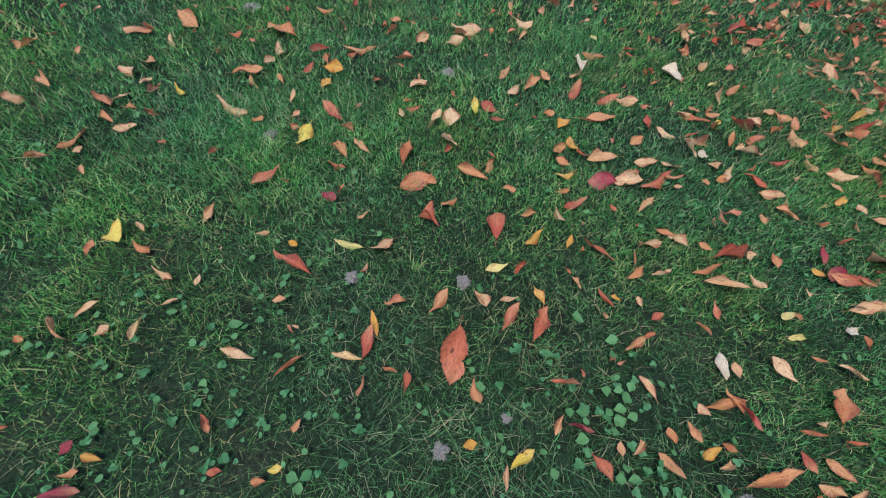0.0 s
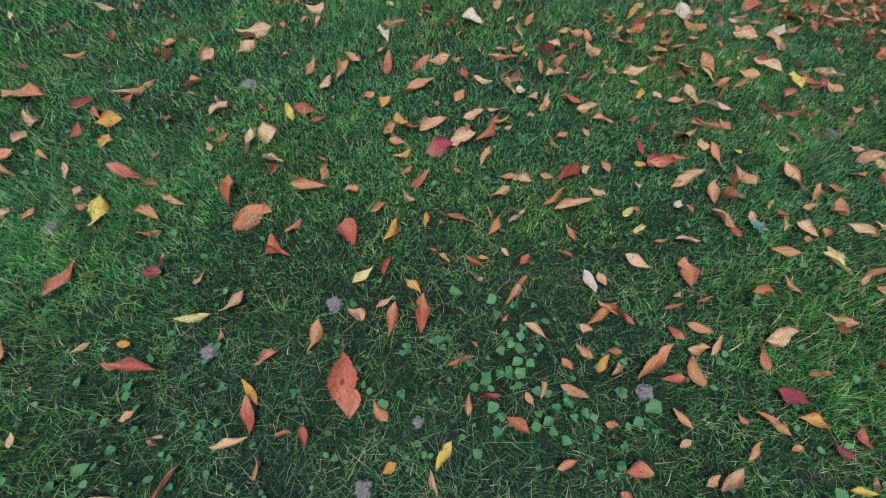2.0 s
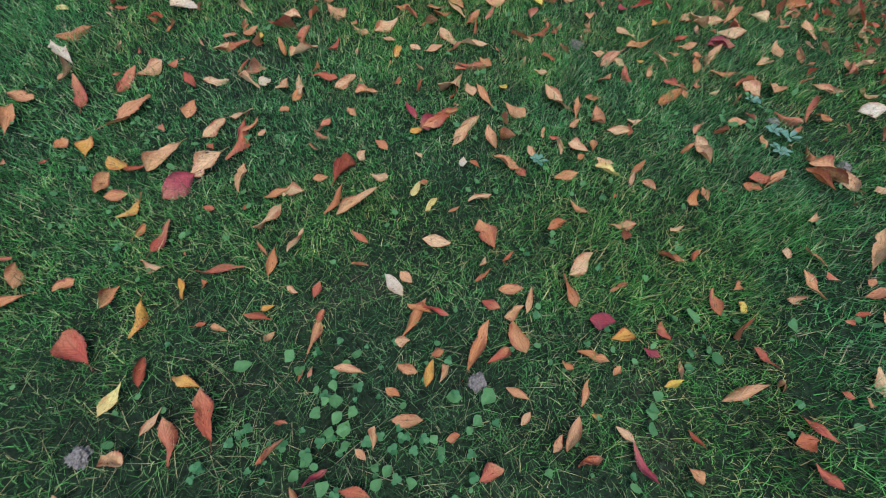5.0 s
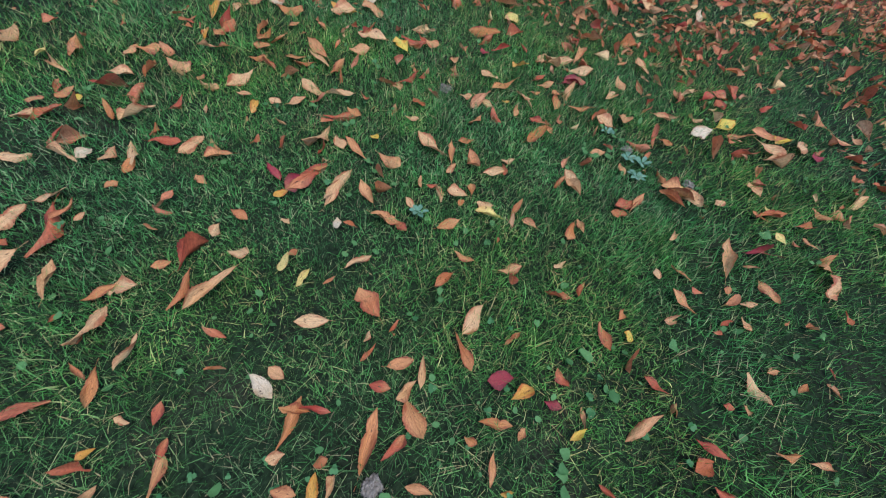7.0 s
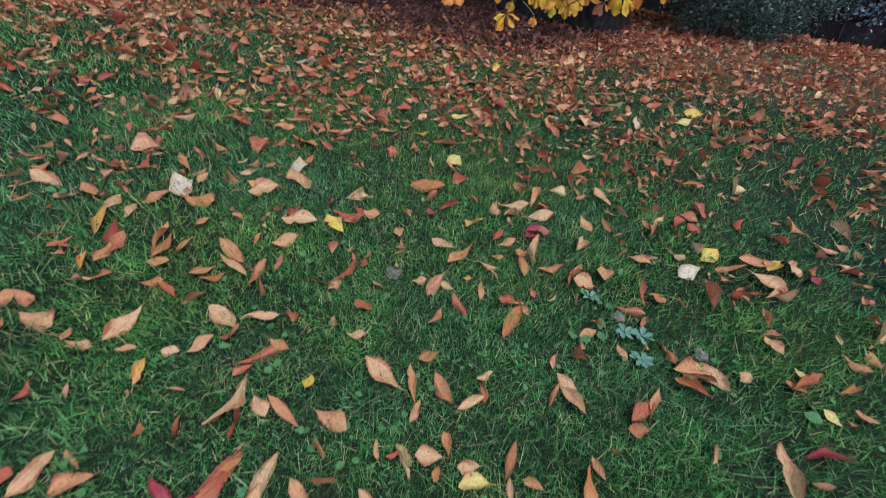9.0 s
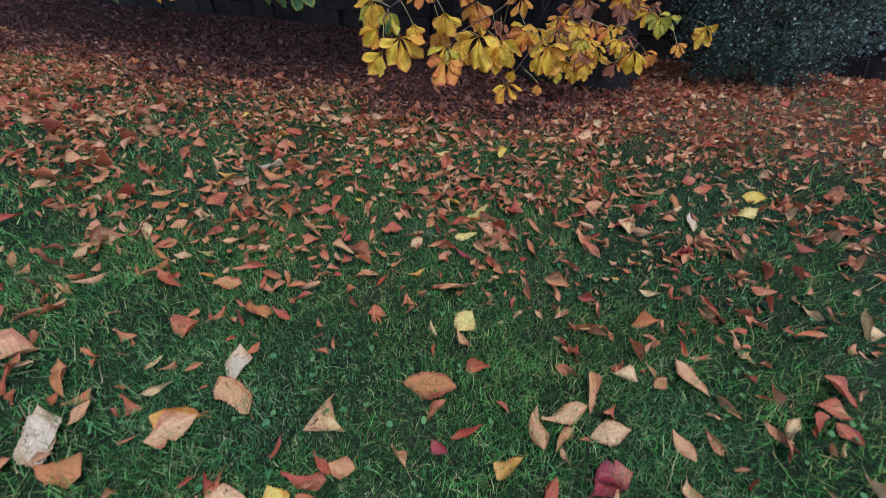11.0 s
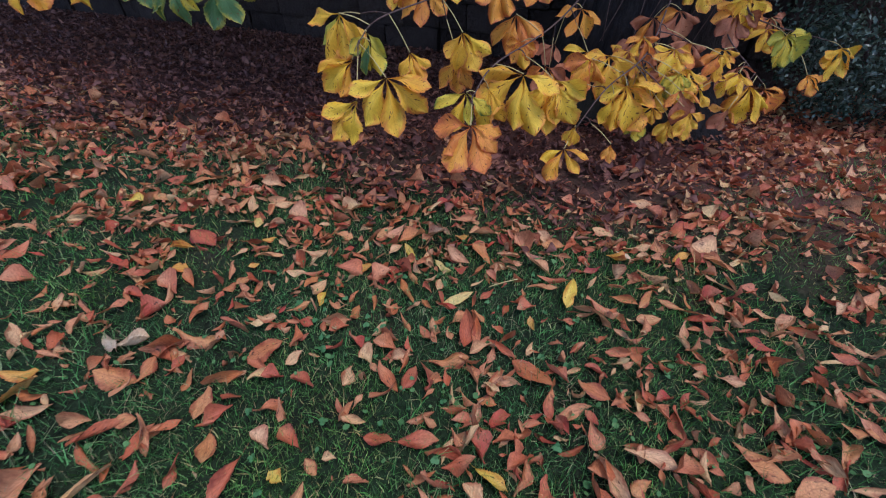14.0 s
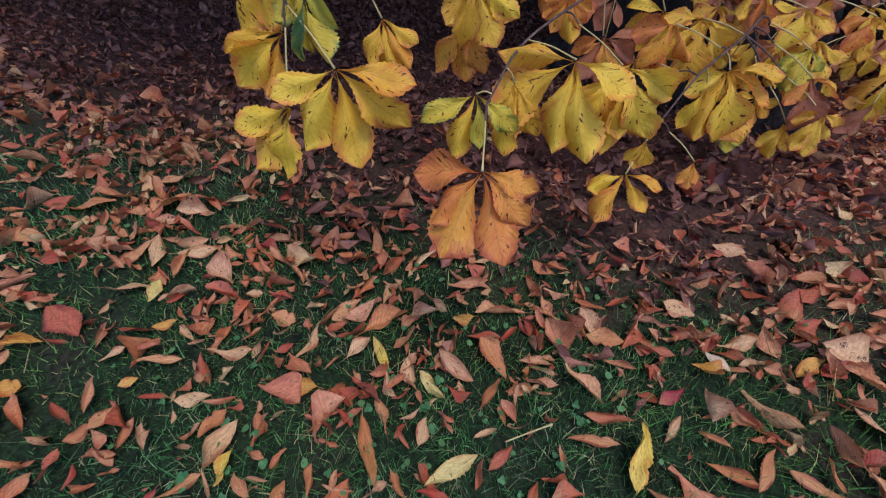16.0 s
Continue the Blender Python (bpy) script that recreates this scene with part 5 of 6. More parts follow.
strewn_leaf(5.958, 0.989, -97, 0.101, 0.040, "a")
strewn_leaf(1.563, -0.396, -30, 0.143, 0.029, "t")
strewn_leaf(1.138, 0.204, -11, 0.086, 0.030, "r")
strewn_leaf(3.932, 1.192, -53, 0.054, 0.028, "r")
strewn_leaf(-0.997, 2.107, 86, 0.114, 0.045, "t")
strewn_leaf(-0.707, 2.219, -67, 0.128, 0.040, "o")
strewn_leaf(2.390, 0.425, -38, 0.077, 0.029, "t")
strewn_leaf(1.645, 2.454, 40, 0.100, 0.033, "c")
strewn_leaf(3.929, 2.781, -22, 0.096, 0.060, "t")
strewn_leaf(0.898, 0.754, 31, 0.056, 0.026, "r")
strewn_leaf(1.779, -0.204, -144, 0.111, 0.033, "o")
strewn_leaf(5.31, 2.41, -48, 0.09, 0.038, "t")
strewn_leaf(3.019, 0.533, -84, 0.063, 0.039, "o")
strewn_leaf(4.53, 2.97, -58, 0.12, 0.047, "a")
strewn_leaf(2.519, -0.165, -8, 0.140, 0.028, "o")
strewn_leaf(1.474, -0.132, -79, 0.053, 0.029, "m")
strewn_leaf(0.779, 2.375, 44, 0.120, 0.047, "t")
strewn_leaf(2.726, -0.794, -136, 0.066, 0.041, "c")
strewn_leaf(2.208, 1.151, -91, 0.084, 0.033, "o")
strewn_leaf(3.864, -1.132, -95, 0.134, 0.057, "t")
strewn_leaf(-0.848, 0.992, 85, 0.107, 0.025, "o")
strewn_leaf(5.136, 1.899, -15, 0.088, 0.024, "t")
strewn_leaf(-0.510, 0.448, -7, 0.114, 0.026, "t")
strewn_leaf(0.970, 2.918, 104, 0.073, 0.045, "c")
strewn_leaf(1.897, -0.717, -125, 0.113, 0.044, "t")
strewn_leaf(2.882, -0.738, -144, 0.067, 0.038, "c")
strewn_leaf(4.140, 1.030, -111, 0.101, 0.020, "o")
strewn_leaf(-0.649, 1.984, 78, 0.092, 0.045, "a")
strewn_leaf(0.366, 1.325, 3, 0.063, 0.039, "o")
strewn_leaf(0.629, 1.562, -33, 0.077, 0.041, "o")
strewn_leaf(1.135, 1.975, -96, 0.132, 0.035, "r")
strewn_leaf(4.099, 1.680, -7, 0.078, 0.031, "o")
strewn_leaf(4.70, 2.23, -84, 0.08, 0.041, "r")
strewn_leaf(0.886, 0.022, -22, 0.071, 0.044, "r")
strewn_leaf(4.72, -0.06, -87, 0.06, 0.039, "p")
strewn_leaf(3.915, 2.689, 17, 0.135, 0.038, "o")
strewn_leaf(2.983, -0.656, -131, 0.092, 0.057, "t")
strewn_leaf(5.29, 0.25, -86, 0.10, 0.049, "o")
strewn_leaf(-0.873, 1.592, -25, 0.077, 0.043, "o")
strewn_leaf(2.731, 0.086, -50, 0.082, 0.038, "t")
strewn_leaf(3.880, -0.697, -25, 0.162, 0.037, "r")
strewn_leaf(0.608, 1.052, 73, 0.081, 0.021, "a")
strewn_leaf(4.90, 2.13, -8, 0.08, 0.034, "t")
strewn_leaf(1.833, -0.286, 9, 0.048, 0.030, "y")
strewn_leaf(-1.583, 1.661, 69, 0.088, 0.054, "t")
strewn_leaf(3.056, -0.202, -123, 0.080, 0.050, "o")
strewn_leaf(2.867, 2.514, 11, 0.093, 0.057, "r")
strewn_leaf(1.113, -0.084, 18, 0.105, 0.028, "t")
strewn_leaf(1.247, 0.321, -67, 0.062, 0.030, "r")
strewn_leaf(1.337, -0.006, -66, 0.095, 0.027, "o")
strewn_leaf(2.541, 2.213, 23, 0.109, 0.044, "t")
strewn_leaf(3.293, -0.744, -74, 0.121, 0.045, "t")
strewn_leaf(1.437, -0.225, -31, 0.063, 0.020, "y")
strewn_leaf(2.626, 2.920, -62, 0.101, 0.063, "o")
strewn_leaf(3.037, -0.985, -136, 0.101, 0.057, "o")
strewn_leaf(0.443, 1.185, 27, 0.083, 0.023, "o")
strewn_leaf(0.619, 0.245, -58, 0.086, 0.031, "r")
strewn_leaf(0.806, 0.486, -54, 0.095, 0.020, "t")
strewn_leaf(5.181, 2.595, -3, 0.083, 0.041, "o")
strewn_leaf(-0.100, 0.599, -67, 0.096, 0.022, "a")
strewn_leaf(5.80, 0.37, -87, 0.11, 0.042, "t")
strewn_leaf(1.541, 2.118, 10, 0.088, 0.055, "o")
strewn_leaf(2.407, -0.113, -74, 0.071, 0.044, "o")
strewn_leaf(0.957, 0.315, 30, 0.083, 0.025, "a")
strewn_leaf(5.96, 2.48, -62, 0.08, 0.031, "t")
strewn_leaf(1.949, 1.764, -81, 0.098, 0.040, "t")
strewn_leaf(2.256, 1.778, -65, 0.094, 0.040, "o")
strewn_leaf(-2.309, 2.007, 80, 0.130, 0.049, "o")
strewn_leaf(3.697, 0.204, -37, 0.073, 0.045, "t")
strewn_leaf(0.254, 0.415, -72, 0.078, 0.031, "o")
strewn_leaf(0.360, 0.760, 22, 0.078, 0.020, "t")
strewn_leaf(5.128, 2.267, -37, 0.100, 0.026, "o")
strewn_leaf(4.70, 2.41, 23, 0.09, 0.036, "o")
strewn_leaf(-1.046, 0.537, 41, 0.094, 0.032, "t")
strewn_leaf(2.772, -0.230, -153, 0.102, 0.034, "o")
strewn_leaf(-0.332, 0.434, 53, 0.111, 0.022, "o")
strewn_leaf(-1.546, 1.475, -27, 0.118, 0.034, "t")
strewn_leaf(4.078, 1.482, -70, 0.078, 0.021, "o")
strewn_leaf(2.196, 1.962, -44, 0.081, 0.050, "o")
strewn_leaf(-1.016, 0.803, -25, 0.094, 0.028, "o")
strewn_leaf(1.550, 2.048, 79, 0.050, 0.031, "y")
strewn_leaf(6.720, 0.264, -180, 0.123, 0.043, "t")
strewn_leaf(1.478, 1.094, -86, 0.071, 0.034, "o")
strewn_leaf(1.556, -0.575, -42, 0.076, 0.047, "o")
strewn_leaf(-0.883, 1.948, -54, 0.121, 0.029, "o")
strewn_leaf(3.702, 2.520, -43, 0.086, 0.047, "t")
strewn_leaf(2.079, 1.199, -19, 0.071, 0.033, "r")
strewn_leaf(1.566, -0.131, -126, 0.064, 0.040, "r")
strewn_leaf(2.021, 0.670, -139, 0.060, 0.020, "t")
strewn_leaf(5.372, 1.329, -156, 0.070, 0.027, "a")
strewn_leaf(0.923, 0.370, -67, 0.065, 0.028, "o")
strewn_leaf(-0.849, 0.144, 82, 0.040, 0.025, "m")
strewn_leaf(5.260, 3.019, -69, 0.110, 0.035, "a")
strewn_leaf(1.641, 1.054, -18, 0.063, 0.034, "a")
strewn_leaf(4.60, 1.86, -117, 0.06, 0.032, "o")
strewn_leaf(3.71, -0.43, -132, 0.09, 0.047, "r")
strewn_leaf(2.617, 1.875, -16, 0.073, 0.045, "o")
strewn_leaf(1.949, 1.490, 32, 0.103, 0.028, "a")
strewn_leaf(1.833, 1.028, -36, 0.058, 0.034, "o")
strewn_leaf(-0.282, 0.150, 17, 0.040, 0.020, "y")
strewn_leaf(2.228, 2.100, 41, 0.101, 0.039, "a")
strewn_leaf(4.465, 0.054, -128, 0.090, 0.041, "r")
strewn_leaf(3.877, 1.738, -79, 0.066, 0.032, "r")
strewn_leaf(3.869, 1.591, -42, 0.070, 0.026, "o")
strewn_leaf(3.716, 2.349, -63, 0.083, 0.041, "r")
strewn_leaf(1.417, 1.570, 23, 0.075, 0.040, "o")
strewn_leaf(4.024, 2.095, -24, 0.103, 0.026, "o")
strewn_leaf(3.145, -0.663, 173, 0.143, 0.029, "o")
strewn_leaf(4.52, 2.48, -62, 0.07, 0.044, "o")
strewn_leaf(3.611, 2.279, -93, 0.106, 0.031, "a")
strewn_leaf(1.805, 0.155, 8, 0.069, 0.027, "r")
strewn_leaf(5.250, 1.976, 15, 0.080, 0.020, "o")
strewn_leaf(2.361, -0.745, -127, 0.107, 0.036, "o")
strewn_leaf(0.617, 0.858, -60, 0.053, 0.020, "t")
strewn_leaf(2.239, -0.413, -112, 0.089, 0.035, "o")
strewn_leaf(2.418, 0.176, -13, 0.101, 0.020, "o")
strewn_leaf(3.819, 1.755, -57, 0.074, 0.028, "o")
strewn_leaf(1.373, 2.101, -8, 0.078, 0.048, "t")
strewn_leaf(4.76, 3.24, -24, 0.09, 0.046, "o")
strewn_leaf(5.65, 0.13, -106, 0.09, 0.044, "r")
strewn_leaf(-1.297, 2.364, 14, 0.081, 0.050, "o")
strewn_leaf(-1.612, 2.216, -54, 0.145, 0.029, "t")
strewn_leaf(3.821, 2.574, -51, 0.075, 0.046, "o")
strewn_leaf(1.617, -0.595, -94, 0.098, 0.031, "r")
strewn_leaf(4.162, 0.859, -61, 0.060, 0.028, "o")
strewn_leaf(1.571, 1.899, -114, 0.129, 0.026, "o")
strewn_leaf(-0.399, 2.813, -15, 0.083, 0.051, "o")
strewn_leaf(5.04, 1.08, -128, 0.06, 0.030, "r")
strewn_leaf(1.710, -0.402, -101, 0.085, 0.031, "r")
strewn_leaf(3.911, 1.883, -8, 0.069, 0.030, "o")
strewn_leaf(1.385, 1.105, 26, 0.055, 0.034, "t")
strewn_leaf(1.230, -0.046, 17, 0.088, 0.022, "o")
strewn_leaf(5.127, 2.620, -25, 0.065, 0.040, "o")
strewn_leaf(1.195, 1.125, -38, 0.060, 0.029, "o")
strewn_leaf(5.149, 2.917, -60, 0.070, 0.044, "a")
strewn_leaf(0.970, 0.440, -41, 0.046, 0.029, "t")
strewn_leaf(4.481, 0.261, -165, 0.074, 0.038, "t")
strewn_leaf(-0.772, 1.808, 100, 0.102, 0.024, "t")
strewn_leaf(4.790, 0.361, -34, 0.077, 0.036, "t")
strewn_leaf(9.05, -1.74, 60, 0.13, 0.070, "t")
strewn_leaf(4.188, 0.593, -148, 0.070, 0.029, "o")
strewn_leaf(5.47, 2.68, -37, 0.07, 0.033, "a")
strewn_leaf(3.090, -1.070, -169, 0.080, 0.050, "o")
strewn_leaf(2.027, 0.473, 4, 0.047, 0.023, "o")
strewn_leaf(1.989, 0.019, -28, 0.069, 0.026, "t")
strewn_leaf(2.695, -0.052, -146, 0.077, 0.028, "o")
strewn_leaf(1.514, 1.320, -94, 0.068, 0.031, "o")
strewn_leaf(0.849, 0.676, 40, 0.048, 0.020, "r")
strewn_leaf(4.700, 0.167, -170, 0.091, 0.031, "t")
strewn_leaf(-1.540, 1.803, 62, 0.070, 0.044, "t")
strewn_leaf(2.779, -0.517, -38, 0.072, 0.040, "t")
strewn_leaf(2.232, 0.012, -139, 0.074, 0.025, "o")
strewn_leaf(2.814, -0.702, -100, 0.083, 0.038, "o")
strewn_leaf(5.332, 2.737, -33, 0.082, 0.029, "t")
strewn_leaf(5.724, 1.101, -24, 0.095, 0.020, "t")
strewn_leaf(2.777, -0.922, -98, 0.082, 0.042, "o")
strewn_leaf(5.68, 2.49, -67, 0.06, 0.030, "t")
strewn_leaf(1.092, 0.095, -72, 0.072, 0.022, "t")
strewn_leaf(2.878, -0.899, -52, 0.132, 0.026, "o")
strewn_leaf(4.175, 0.810, -147, 0.056, 0.027, "o")
strewn_leaf(0.597, 1.971, -13, 0.063, 0.039, "o")
strewn_leaf(0.755, 0.811, -18, 0.040, 0.020, "a")
strewn_leaf(4.521, 0.839, -41, 0.051, 0.032, "r")
strewn_leaf(0.842, 0.808, -73, 0.041, 0.020, "t")
strewn_leaf(1.349, 0.442, 12, 0.040, 0.022, "t")
strewn_leaf(-0.472, 0.889, -19, 0.040, 0.024, "a")
strewn_leaf(1.636, 2.311, -87, 0.105, 0.032, "t")
strewn_leaf(3.613, -1.000, -30, 0.104, 0.036, "r")
strewn_leaf(1.445, 2.156, -41, 0.069, 0.043, "o")
strewn_leaf(2.046, 1.469, -63, 0.056, 0.035, "t")
strewn_leaf(-1.187, 0.772, 102, 0.063, 0.030, "o")
strewn_leaf(-0.601, 0.924, 32, 0.051, 0.020, "t")
strewn_leaf(2.824, 0.628, -65, 0.040, 0.025, "a")
strewn_leaf(-0.807, 0.601, 33, 0.076, 0.020, "t")
strewn_leaf(0.986, 0.280, 8, 0.062, 0.020, "t")
strewn_leaf(1.511, -0.649, -99, 0.079, 0.029, "r")
strewn_leaf(3.664, 2.623, -105, 0.105, 0.025, "o")
strewn_leaf(4.013, 2.460, -1, 0.059, 0.037, "o")
strewn_leaf(2.417, -0.355, -25, 0.101, 0.020, "t")
strewn_leaf(4.09, 2.91, -82, 0.07, 0.037, "a")
strewn_leaf(5.755, 0.696, -155, 0.086, 0.023, "o")
strewn_leaf(2.140, -0.665, -119, 0.060, 0.037, "o")
strewn_leaf(-0.443, 0.649, 22, 0.046, 0.023, "o")
strewn_leaf(0.738, 0.304, 36, 0.060, 0.020, "t")
strewn_leaf(0.850, 0.355, -73, 0.047, 0.023, "o")
strewn_leaf(0.508, 0.345, 65, 0.064, 0.020, "o")
strewn_leaf(4.893, 2.700, 80, 0.056, 0.035, "o")
strewn_leaf(1.907, -0.244, -13, 0.071, 0.023, "o")
strewn_leaf(1.461, 0.837, -13, 0.040, 0.025, "o")
strewn_leaf(1.732, -0.814, -62, 0.079, 0.028, "o")
strewn_leaf(-1.659, 1.173, 29, 0.088, 0.024, "t")
strewn_leaf(3.859, 2.523, 21, 0.060, 0.035, "o")
strewn_leaf(1.018, 0.338, -35, 0.040, 0.024, "o")
strewn_leaf(-1.168, 2.310, 104, 0.062, 0.038, "o")
strewn_leaf(1.919, -0.086, -1, 0.066, 0.020, "o")
strewn_leaf(-0.960, 0.473, 57, 0.050, 0.028, "t")
strewn_leaf(1.547, 0.948, 90, 0.040, 0.025, "t")
strewn_leaf(4.454, 0.239, -62, 0.069, 0.025, "o")
strewn_leaf(5.28, 2.62, -36, 0.05, 0.030, "a")
strewn_leaf(-1.071, 0.897, -34, 0.063, 0.020, "t")
strewn_leaf(2.174, -0.329, 22, 0.050, 0.031, "t")
strewn_leaf(5.021, 2.661, -48, 0.064, 0.025, "o")
strewn_leaf(4.429, 0.358, -128, 0.049, 0.031, "t")
strewn_leaf(1.260, -0.380, -91, 0.048, 0.030, "o")
strewn_leaf(1.962, 1.833, 28, 0.058, 0.030, "o")
strewn_leaf(1.260, 0.035, -83, 0.040, 0.025, "o")
strewn_leaf(1.216, -0.188, -84, 0.061, 0.020, "t")
strewn_leaf(1.322, 1.534, 4, 0.048, 0.029, "t")
strewn_leaf(1.998, 1.607, -58, 0.070, 0.021, "o")
strewn_leaf(-0.518, 0.240, -49, 0.062, 0.020, "r")
strewn_leaf(3.811, 2.325, 61, 0.050, 0.031, "o")
strewn_leaf(-0.021, 0.446, -19, 0.049, 0.020, "o")
strewn_leaf(4.555, 0.070, -125, 0.052, 0.033, "o")
strewn_leaf(4.277, 0.400, -103, 0.049, 0.027, "t")
strewn_leaf(-0.753, 0.693, 97, 0.046, 0.020, "t")
strewn_leaf(5.042, 2.484, -55, 0.060, 0.021, "o")
strewn_leaf(1.065, -0.065, 14, 0.054, 0.020, "o")
strewn_leaf(0.242, 0.263, 17, 0.042, 0.026, "a")
strewn_leaf(-1.447, 1.139, -46, 0.071, 0.020, "o")
strewn_leaf(2.243, -0.672, -63, 0.065, 0.025, "t")
strewn_leaf(0.829, 1.282, -54, 0.042, 0.020, "r")
strewn_leaf(1.055, 0.038, 2, 0.047, 0.020, "t")
strewn_leaf(-1.234, 1.369, -15, 0.046, 0.026, "o")
strewn_leaf(1.752, -0.910, -73, 0.081, 0.020, "t")
strewn_leaf(3.675, 2.224, 3, 0.045, 0.028, "t")
strewn_leaf(0.687, 0.302, -87, 0.040, 0.020, "o")
strewn_leaf(0.991, 1.559, 96, 0.040, 0.025, "o")
strewn_leaf(1.178, 1.486, 5, 0.040, 0.025, "t")
strewn_leaf(1.201, -0.104, -49, 0.040, 0.022, "a")
strewn_leaf(0.882, 0.153, -27, 0.040, 0.020, "o")
strewn_leaf(1.349, -0.080, -3, 0.041, 0.020, "o")
strewn_leaf(-0.770, 0.127, -4, 0.054, 0.020, "a")
strewn_leaf(-1.542, 1.254, 70, 0.044, 0.027, "t")
strewn_leaf(4.295, 0.351, -110, 0.040, 0.025, "a")
strewn_leaf(-0.259, 0.262, 73, 0.041, 0.020, "t")
strewn_leaf(1.982, -0.857, -23, 0.065, 0.020, "o")
strewn_leaf(-0.807, 0.087, 17, 0.050, 0.020, "o")
strewn_leaf(0.817, -0.015, -48, 0.040, 0.020, "r")
strewn_leaf(1.992, -0.760, -55, 0.052, 0.022, "t")
strewn_leaf(-0.318, 0.118, 10, 0.040, 0.020, "o")
strewn_leaf(-0.443, 0.128, 13, 0.040, 0.020, "r")
strewn_leaf(1.798, -0.682, 5, 0.040, 0.025, "o")
strewn_leaf(2.265, -0.592, -11, 0.040, 0.025, "o")
strewn_leaf(1.777, -0.629, -74, 0.040, 0.023, "r")
strewn_leaf(-1.179, 0.416, 171, 0.040, 0.020, "o")

join_strewn()


# ---- the rest of the litter ----
def litter_density(x, y):
    edge = bed_edge(y)
    far = np.interp(x, (-3, 0, 1.5, 3, 4.2, 5.0, 5.8, 6.6), (14, 24, 46, 88, 195, 310, 390, 470))
    shift = np.interp(x - edge, (-3, -1.5, -0.4, 0.2), (0.75, 0.9, 1.0, 1.25))
    return np.where(off_line(x, y) < 1.9, np.interp(x, (2.6, 4.2), (0.5, 1.0)), np.interp(x, (2.6, 4.2), (0.75, 1.0))) * far * shift * np.interp(y, (-1.0, 0.9), (0.5, 1.0)) * np.where((x < 3.2) & (y > 1.3), 1.6, 1.0) * np.where(x > edge - 0.1, 0.95 + 0.45 * patches(x * 1.6 + 3, y * 1.6), 0.35 + 1.25 * patches(x * 1.6 + 3, y * 1.6))


def strew(count, lo, hi, most):
    x, y = rng.uniform(lo[0], hi[0], count), rng.uniform(lo[1], hi[1], count)
    ok = rng.random(count) < litter_density(x, y) / most
    x, y = x[ok], y[ok]
    free = np.ones(len(x), bool)
    for lx, ly, ll in leaf_spots:
        free &= np.hypot(x - lx, y - ly) > 0.03 + 0.25 * ll
    return x[free], y[free]


lx, ly = strew(int(14.4 * 20.5 * 600), (-4, -6.5), (10.4, 14), 600)
bed = lx > bed_edge(ly) + rng.normal(0, 0.25, len(lx)) - 0.1
# shady: leaves under the tree, whose colour carries part of its shade
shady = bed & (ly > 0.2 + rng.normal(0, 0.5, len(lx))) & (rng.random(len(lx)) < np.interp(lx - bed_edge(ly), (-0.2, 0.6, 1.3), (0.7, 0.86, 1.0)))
size = rng.gamma(5, 0.0165, len(lx)).clip(0.025, 0.18) * np.interp(lx, (2.0, 2.8, 4.5, 5.5), (0.85, 1.08, 1.05, 0.95))
size = np.where(shady, size * 0.75, size)
near = off_line(lx, ly) < 1.3
lift = rng.random(len(lx))
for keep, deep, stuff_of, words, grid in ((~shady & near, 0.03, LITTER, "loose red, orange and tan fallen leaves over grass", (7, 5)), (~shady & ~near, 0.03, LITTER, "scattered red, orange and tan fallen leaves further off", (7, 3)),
                                          (shady & near, 0.05, SHADED_OLD_LITTER, "old brown leaves in darker, shaded tones at the edge of the bed", (7, 5)), (shady & ~near, 0.05, SHADED_OLD_LITTER, "deep bed of old brown leaves in darker, shaded tones under the tree", (6, 3))):
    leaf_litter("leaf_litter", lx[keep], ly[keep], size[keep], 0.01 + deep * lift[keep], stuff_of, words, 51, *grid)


# ---- small plants, worm casts and a stalk in the lawn ----
def clover(cx, cy, wide, count, size, material, label, seed):
    """A patch of small round leaves on short stalks, close to the ground."""
    r = np.random.default_rng(seed)
    k = np.arange(7) * 2 * math.pi / 7
    disc = np.concatenate([[[0, 0, -0.1]], np.stack([np.cos(k), np.sin(k), 0.1 * np.cos(2 * k)], -1)])
    tri = np.array([[0, i, i % 7 + 1] for i in range(1, 8)])
    n = count * 3
    hub = np.repeat(np.stack([r.normal(cx, wide, count), r.normal(cy, wide, count), r.uniform(0.012, 0.034, count)], -1), 3, 0)
    s = np.repeat(r.uniform(0.4, 1.25, count) * size, 3)
    a = np.tile([0, 2.094, 4.189], count) + np.repeat(r.uniform(0, 6, count), 3)
    p = disc[None] * s[:, None, None]
    tilt = r.normal(0, 0.6, n)[:, None]
    p[..., 2] += p[..., 0] * tilt
    p[..., 0] += hub[:, 0:1] + (np.cos(a) * s * 0.8)[:, None]
    p[..., 1] += hub[:, 1:2] + (np.sin(a) * s * 0.8)[:, None]
    p[..., 2] += hub[:, 2:3] + ground_height(hub[:, 0:1], hub[:, 1:2])
    f = (np.arange(n)[:, None, None] * 8 + tri[None]).reshape(-1, 3)
    return tagged(soup("clover_patch", p.reshape(-1, 3), f, material), label, "clover", kind="stuff")


